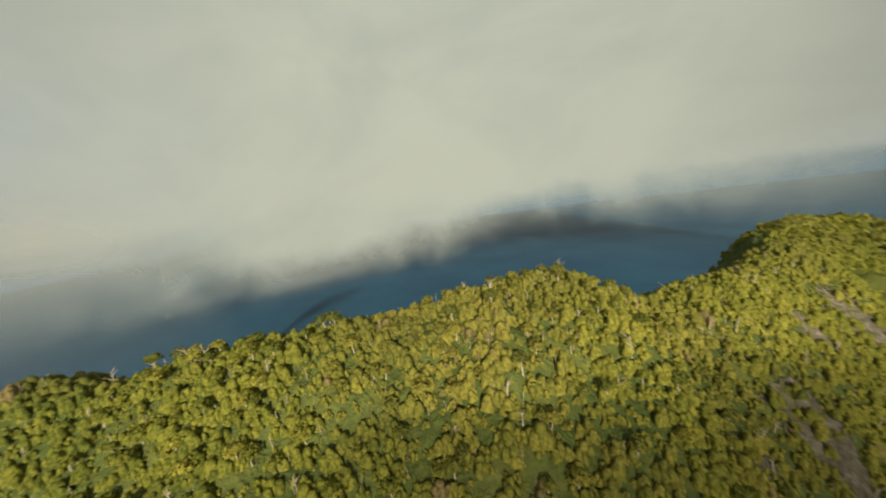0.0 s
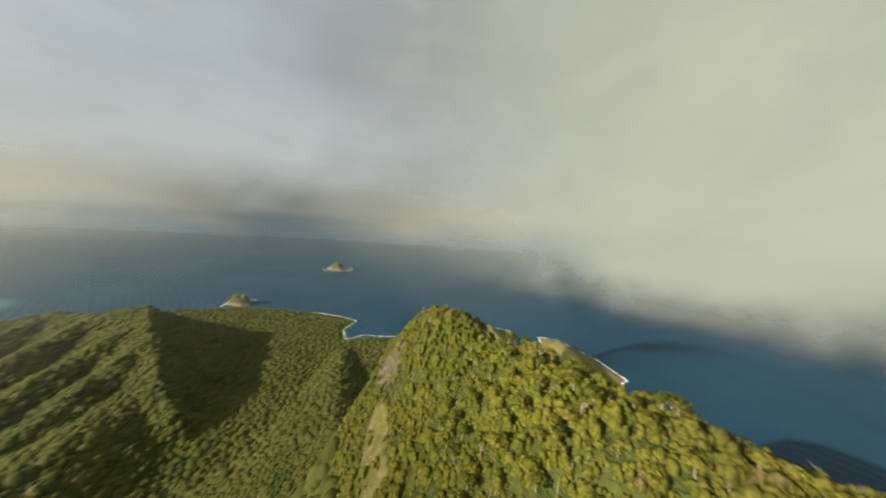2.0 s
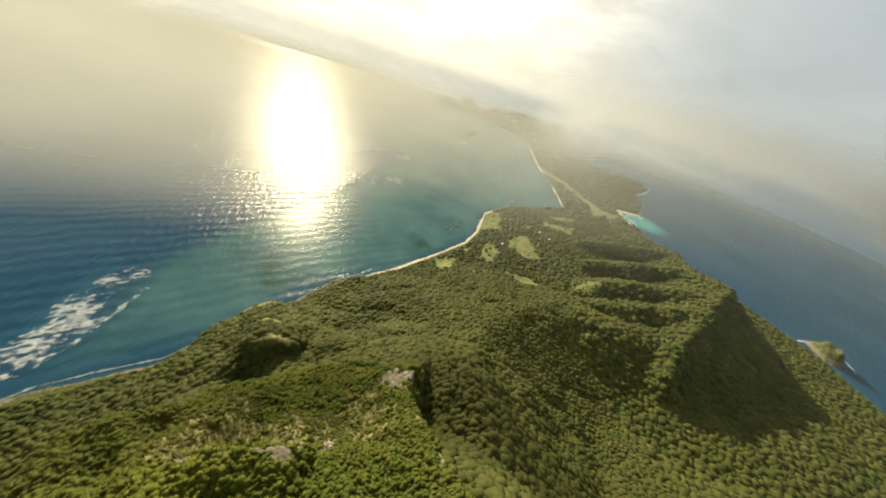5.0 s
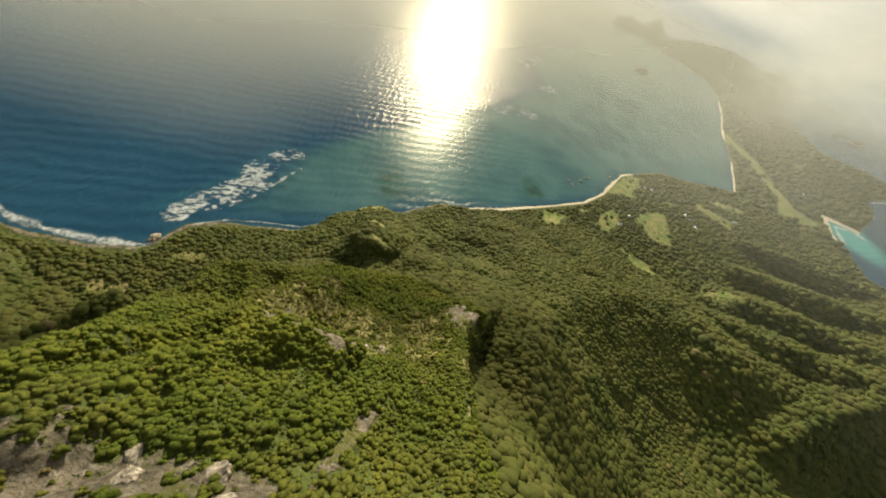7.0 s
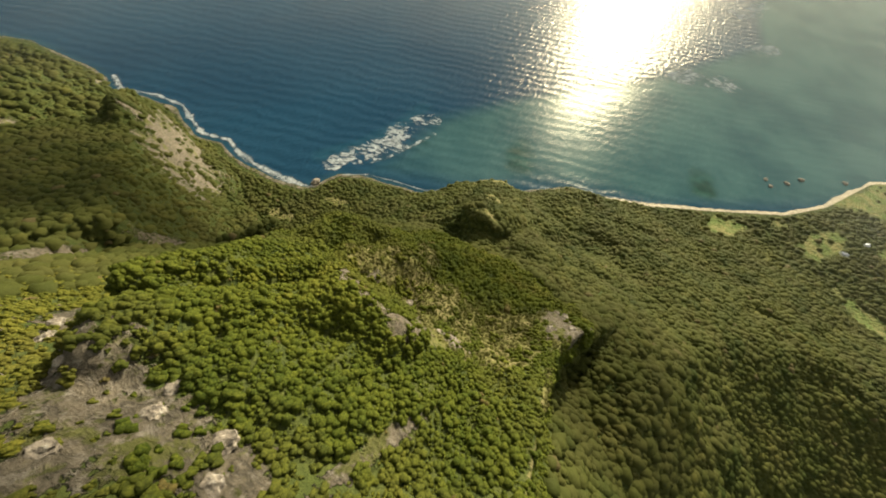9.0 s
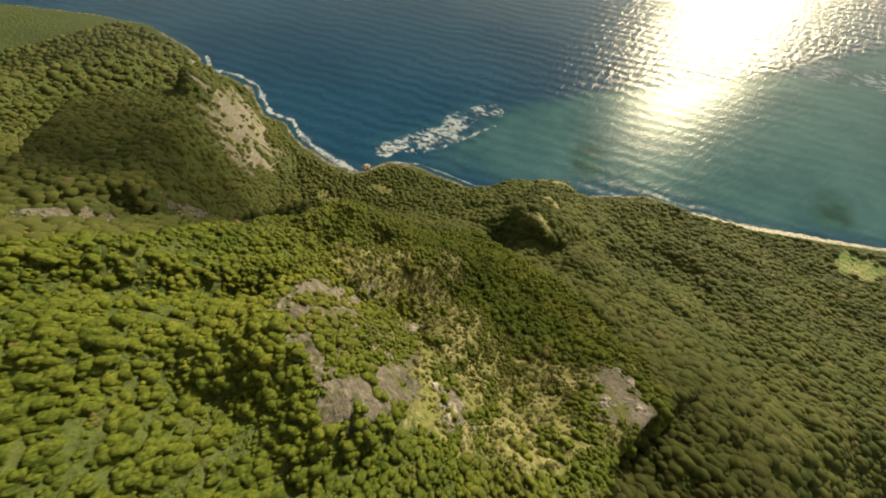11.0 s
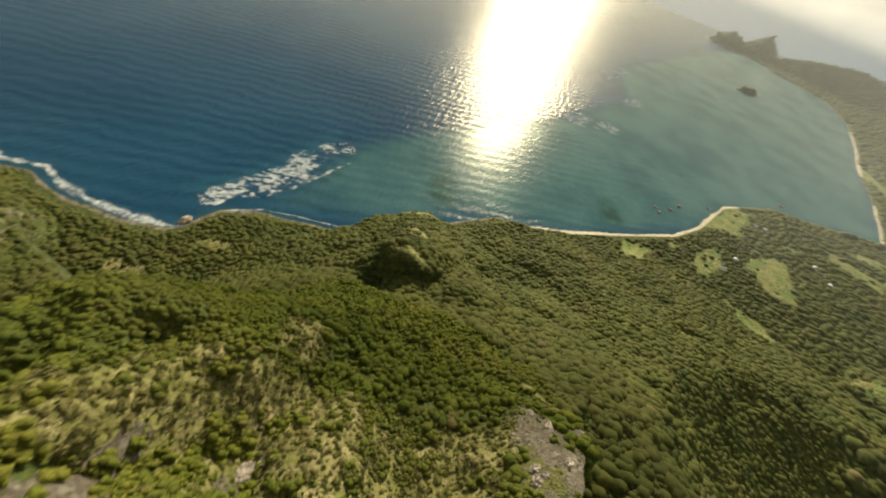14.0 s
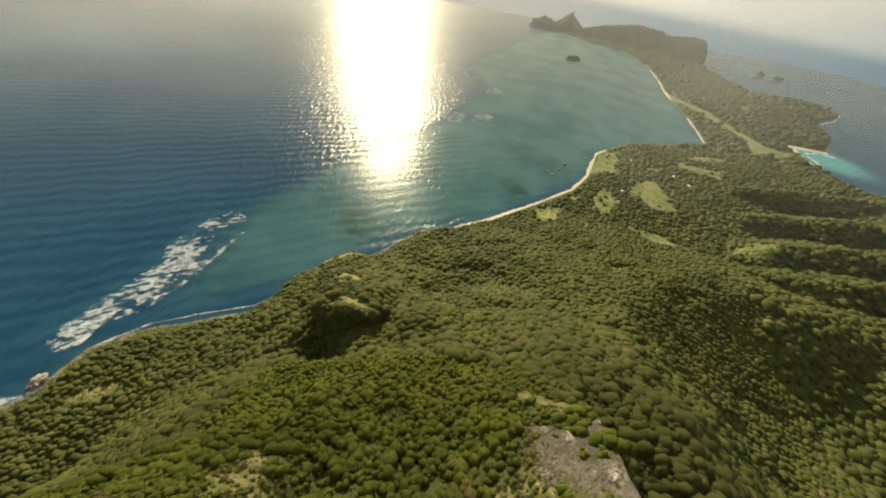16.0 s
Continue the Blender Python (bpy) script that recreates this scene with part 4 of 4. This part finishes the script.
for spot in ([(-1833, 1250), (-1815, 1262)], [(-1983, 1398), (-2000, 1405)]):
    foam_sheet("wave_crest_foam", "lone white breaker on a far rock", spot, 11, 20, 107)
surf_line("south_surf", "white surf along the southern cliffs", rng, [(1022, -60), (952, -50), (887, -96), (813, -120), (697, -106), (642, -136), (594, -130), (550, -134), (478, -151), (420, -175), (406, -189)], 12)
surf_line("west_surf", "thin surf along the stony western shore", rng, [(408, -189), (400, -242), (366, -277), (320, -302), (254, -331), (201, -390)], 4)
surf_line("lagoon_edge", "thin line of wash along the lagoon shore", rng, [(204, -385), (131, -455), (38, -565), (-24, -594), (-108, -650)], 2.0)
surf_line("east_surf", "white surf round the eastern point", rng, [(-1150, 195), (-1160, 133), (-1182, 70), (-1150, -2), (-1243, -14), (-1345, 40), (-1412, -26), (-1480, -150)], 7)
surf_line("beach_surf", "broad white surf on the eastern beach", rng, [(-1516, -1390), (-1560, -1530), (-1620, -1550), (-1710, -1546)], 30)
surf_line("headland_surf", "white surf under the north-eastern cliffs", rng, [(-2380, -2690), (-2590, -2505), (-2370, -2300), (-2110, -2120)], 12)
surf_line("point_surf", "white surf round the grassy south-eastern point", rng, [(-1000, 566), (-1188, 658), (-1155, 694), (-1060, 684)], 8)
surf_line("point_surf", "white surf round the grassy south-eastern point", rng, [(-1000, 760), (-1066, 796), (-1034, 855), (-860, 890), (-705, 878), (-682, 825)], 8)
for ring in ([(-1590, -560), (-1680, -560), (-1720, -480), (-1680, -430)], [(-2500, -40), (-2500, -180), (-2600, -200), (-2670, -100), (-2640, 10), (-2560, 20), (-2500, -40)]):
    surf_line("islet_surf", "white surf ringing the islet", rng, ring, 13)


# ---- mist ----
def mist_sheet(name, X, Y, Z, thick, cap, label, category, mat=MIST):
    """A thin curved sheet of mist, cut away where it is clear."""
    rows, cols = X.shape
    k = np.arange(rows * cols).reshape(rows, cols)
    quads = np.stack([k[:-1, :-1], k[:-1, 1:], k[1:, 1:], k[1:, :-1]], -1).reshape(-1, 4)
    quads = quads[cap.ravel()[quads].max(1) > 0.004]
    used, new_index = np.unique(quads, return_inverse=True)
    v = np.stack([X, Y, Z], -1).reshape(-1, 3)[used]
    me = mesh_from(name, v, new_index.reshape(-1, 4), True, thick=thick.ravel()[used], cap=cap.ravel()[used])
    return thing(name, me, mat, label, category, "stuff")


def cloud_arc(name, radius, span, foot, cap, top, depth, label):
    """Cloud hanging over the sea round the summit, along an arc turned to the left from +y; its heights are those it would have 720 m off."""
    deg = np.linspace(span[0], span[1], 150)
    zs = np.concatenate([np.linspace(100, 640, 54), np.linspace(680, 1900, 14)])
    D, ZZ = np.meshgrid(deg, zs)
    A = np.radians(D)
    high = np.interp(D, *top)
    thick = np.clip((ZZ - np.interp(D, *foot)) / depth + 0.36, -0.6, 1.6)
    fade = np.clip((high - ZZ) / (0.5 * (high - 380)), 0, 1) * np.clip((ZZ - 100) / 60, 0, 1)
    side = D + 16 * fbm(D / 24, ZZ / 130, 1.0, 3, 15) * np.clip((D - 40) / 20, 0, 1)
    far = 480 + (ZZ - 480) * radius / 720
    return mist_sheet(name, -np.sin(A) * radius, np.cos(A) * radius, far, thick, np.interp(side, *cap) * fade * np.clip(far / 100, 0, 1), label, "cloud")


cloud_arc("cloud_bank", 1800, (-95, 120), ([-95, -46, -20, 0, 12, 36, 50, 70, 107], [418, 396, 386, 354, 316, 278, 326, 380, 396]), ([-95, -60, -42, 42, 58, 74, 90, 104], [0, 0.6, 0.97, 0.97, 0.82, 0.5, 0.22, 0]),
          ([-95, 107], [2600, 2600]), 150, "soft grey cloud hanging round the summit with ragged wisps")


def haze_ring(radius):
    """Sea haze all round the summit, put into one pale see-through sheet: hardly there below, thickening towards the
    horizon.
    """
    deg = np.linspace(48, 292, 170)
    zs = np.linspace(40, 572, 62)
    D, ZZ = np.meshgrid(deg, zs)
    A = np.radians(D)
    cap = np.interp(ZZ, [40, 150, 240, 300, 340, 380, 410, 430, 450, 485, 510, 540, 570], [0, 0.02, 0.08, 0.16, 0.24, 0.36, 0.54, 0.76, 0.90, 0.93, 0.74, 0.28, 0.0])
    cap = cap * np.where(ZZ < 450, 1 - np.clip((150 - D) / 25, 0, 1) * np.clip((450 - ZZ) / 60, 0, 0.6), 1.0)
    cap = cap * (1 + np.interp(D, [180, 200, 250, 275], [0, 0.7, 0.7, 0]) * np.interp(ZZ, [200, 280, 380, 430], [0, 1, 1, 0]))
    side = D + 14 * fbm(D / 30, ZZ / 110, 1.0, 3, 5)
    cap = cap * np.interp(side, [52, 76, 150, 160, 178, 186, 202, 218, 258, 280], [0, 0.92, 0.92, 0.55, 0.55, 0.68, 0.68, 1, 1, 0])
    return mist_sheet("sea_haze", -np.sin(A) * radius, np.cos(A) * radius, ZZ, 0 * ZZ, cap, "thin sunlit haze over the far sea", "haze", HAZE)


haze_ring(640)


def cloud_base():
    """A thin level veil of mist below the summit, open in the middle, under which the air is clear."""
    az, rad = np.radians(np.linspace(0, 360, 145)), np.concatenate([np.linspace(8, 60, 16), np.linspace(64, 196, 30)])
    A, RR = np.meshgrid(az, rad)
    cap = np.interp(np.degrees(A), [0, 100, 140, 170, 195, 250, 264, 280, 360], [0, 0, 0.13, 0.34, 0.52, 0.62, 0.48, 0, 0])
    cap = cap * np.interp(RR, [8, 13, 20, 35, 60, 120], [0, 0.5, 0.8, 1.1, 1.3, 1.35]) * np.clip((190 - RR) / 90, 0, 1)
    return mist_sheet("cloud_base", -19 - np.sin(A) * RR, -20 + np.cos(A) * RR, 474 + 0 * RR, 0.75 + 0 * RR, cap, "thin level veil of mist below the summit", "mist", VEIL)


cloud_base()


# ---- single trees on the ridge ----
def tree_kind(seed, tall):
    """A tree with a tapered, leaning trunk, limbs and a leafy crown, standing at the origin."""
    r = np.random.default_rng(seed)
    root = tagged(new("tree"), "olive-green cloud forest tree with a pale trunk", "tree", "trees on the ridge")
    bm = bmesh.new()
    lean = Vector((r.normal() * 0.12, r.normal() * 0.12, 1.0))
    limb(bm, Vector((0, 0, -0.6)), lean * tall * 0.8, 0.10, 0.045, 6)
    for k in range(4):
        a = 2 * math.pi * (k + r.random()) / 4
        start = lean * tall * (0.42 + 0.12 * k / 4)
        limb(bm, start, start + Vector((math.cos(a), math.sin(a), 0.9)) * tall * 0.26, 0.045, 0.018, 5)
    part("trunk", bm, BARK, root, "pale grey bark")
    v, f = leaf_crown(r, 150, 0.30)
    v = v * (0.92, 0.92, 0.85) + (lean.x * tall * 0.7, lean.y * tall * 0.7, tall * 0.66)
    me = mesh_from("crown", v, f, False, tint=np.full(len(v), float(r.random() * 0.85)))
    me.materials.append(LEAF)
    crown = new("crown", me)
    crown.parent = root
    return root


def limb(bm, a, b, ra, rb, sides):
    """A tapered round limb from a to b."""
    way = (b - a).normalized()
    u = way.orthogonal().normalized()
    w = way.cross(u)
    rings = []
    for p, r in ((a, ra), (a.lerp(b, 0.5) + u * ra * 0.6, (ra + rb) / 2), (b, rb)):
        rings.append([bm.verts.new(p + (u * math.cos(2 * math.pi * k / sides) + w * math.sin(2 * math.pi * k / sides)) * r) for k in range(sides)])
    for lower, upper in zip(rings[:-1], rings[1:]):
        for k in range(sides):
            bm.faces.new((lower[k], lower[(k + 1) % sides], upper[(k + 1) % sides], upper[k]))
    bm.faces.new(rings[-1])
    bm.faces.new(rings[0][::-1])


def dead_tree_kind(seed, tall):
    r = np.random.default_rng(seed)
    root = tagged(new("dead_tree"), "bare bleached dead tree among green scrub", "dead tree", "dead trees on the ridge")
    bm = bmesh.new()
    top = Vector((r.normal() * 0.3, r.normal() * 0.3, tall))
    limb(bm, Vector((0, 0, -0.5)), top, 0.13, 0.04, 6)
    part("trunk", bm, BARK, root)
    for k in range(4):
        bm = bmesh.new()
        a = r.random() * 6.28
        start = top * (0.45 + 0.13 * k)
        limb(bm, start, start + Vector((math.cos(a), math.sin(a), 0.8)) * tall * (0.2 + 0.18 * r.random()), 0.055, 0.018, 5)
        part("branch", bm, BARK, root)
    return root


rng = np.random.default_rng(21)
kinds = [tree_kind(30 + k, 1.8 + 0.3 * k) for k in range(5)]
tx, ty, tz = scatter(rng, -62, 40, 20, 62, 4.1, 1.0)
tx, ty, tz = tx[:270], ty[:270], tz[:270]
for k, (x, y, z) in enumerate(zip(tx, ty, tz)):
    at = pose(x, y, z, 0, 0, float(rng.random() * 360)) @ Matrix.Scale(float(0.85 + 0.5 * rng.random()), 4)
    if k < len(kinds):
        kinds[k].matrix_basis = at
    else:
        copy_thing(kinds[int(rng.integers(0, len(kinds)))], at).scale = at.to_scale()
dead = [dead_tree_kind(50 + k, 2.2 + 0.45 * k) for k in range(4)]
tx, ty, tz = scatter(rng, -110, 95, 18, 95, 9.5, 0.8)
for k, (x, y, z) in enumerate(zip(tx, ty, tz)):
    at = pose(x, y, z, float(rng.normal() * 6), float(rng.normal() * 6), float(rng.random() * 360))
    if k < len(dead):
        dead[k].matrix_basis = at
    else:
        copy_thing(dead[int(rng.integers(0, len(dead)))], at)


# ---- rock outcrops and boulders ----
def boulder(name, x, y, size, squash, seed, label, group, sink=0.35):
    bm = bmesh.new()
    bmesh.ops.create_icosphere(bm, subdivisions=3, radius=1.0)
    for v in bm.verts:
        c = v.co
        d = 1 + 0.34 * noise.fractal(c * 1.3 + Vector((seed * 3.1, 0, 0)), 0.6, 2.1, 4) + 0.10 * round(2.5 * noise.noise(c * 2.4 + Vector((0, seed, 0))))
        v.co = Vector((c.x * size[0], c.y * size[1], c.z * size[0] * squash)) * d
    me = bpy.data.meshes.new(name)
    bm.to_mesh(me)
    bm.free()
    ob = thing(name, me, ROCK, label, "rock", group=group)
    z = float(land_height(np.array([x]), np.array([y]))[0])
    ob.matrix_basis = pose(x, y, max(z, 0.0) + size[0] * squash * (0.5 - sink), 0, 0, seed * 47.0 % 360)
    return ob


rng = np.random.default_rng(33)
for k in range(26):
    cx, cy, rx, ry, turn = ROCK_PATCHES[int(rng.integers(0, 10))]
    a, q = rng.random() * 6.28, 0.9 * math.sqrt(rng.random())
    s = 0.9 + 1.9 * rng.random()
    boulder("rock_outcrop", cx + math.cos(a) * rx * q, cy + math.sin(a) * ry * q, (s, s * (0.6 + 0.4 * rng.random())), 0.45, k + 1, "weathered grey-brown rock outcrop with pale lichen among scrub", "rock outcrops on the slopes")
for k, (x, y) in enumerate([(-276, -920), (-318, -945), (-342, -985), (-290, -905), (-426, -1056), (-680, -1318)]):
    boulder("sea_rock", x, y, (5.0 + k % 3, 4.0), 0.4, 60 + k, "dark rock standing in shallow lagoon water", "rocks in the lagoon", 0.1)
boulder("shore_rock", 420, -192, (9, 6), 0.5, 71, "dark rock at the stony shore", "rocks at the shore", 0.1)


# ---- houses of the settlement ----
def house(x, y, turn, long):
    z = float(land_height(np.array([x]), np.array([y]))[0])
    root = tagged(new("house"), "small white weatherboard house with a grey iron roof", "house", "houses of the settlement")
    w, h = 3.6, 2.9
    bm = bmesh.new()
    bmesh.ops.create_cube(bm, size=1.0, matrix=Matrix.LocRotScale((0, 0, h / 2 - 0.5), None, (long, 2 * w, h + 1.0)))
    part("wall", bm, WALL_PAINT, root)
    bm = bmesh.new()
    over = 0.5
    pts = [(-long / 2 - over, -w - over, h - 0.25), (-long / 2 - over, 0, h + 2.0), (-long / 2 - over, w + over, h - 0.25)]
    a = [bm.verts.new(p) for p in pts]
    b = [bm.verts.new((-p[0], p[1], p[2])) for p in pts]
    for q in ((a[0], b[0], b[1], a[1]), (a[1], b[1], b[2], a[2]), (a[0], a[1], a[2]), (b[2], b[1], b[0]), (a[2], b[2], b[0], a[0])):
        bm.faces.new(q)
    part("roof", bm, ROOF_IRON, root, "grey corrugated iron roof")
    root.matrix_basis = pose(x, y, z, 0, 0, turn)


for x, y, turn, long in ((-570, -1090, 20, 12), (-582, -1080, 110, 9), (-556, -1078, 10, 10), (-440, -795, 20, 11), (-475, -857, 60, 11), (-690, -1005, 60, 13), (-700, -985, 15, 9),
                         (-710, -950, 75, 14), (-900, -1105, 20, 12), (-1160, -1425, 50, 14), (-1175, -1410, 50, 10), (-1150, -1440, 40, 12), (-1475, -1715, 35, 18), (-1492, -1700, 35, 12),
                         (-1355, -1800, 30, 14), (-985, -1190, 10, 12), (-1720, -2060, 25, 12)):
    house(x, y, turn, long)
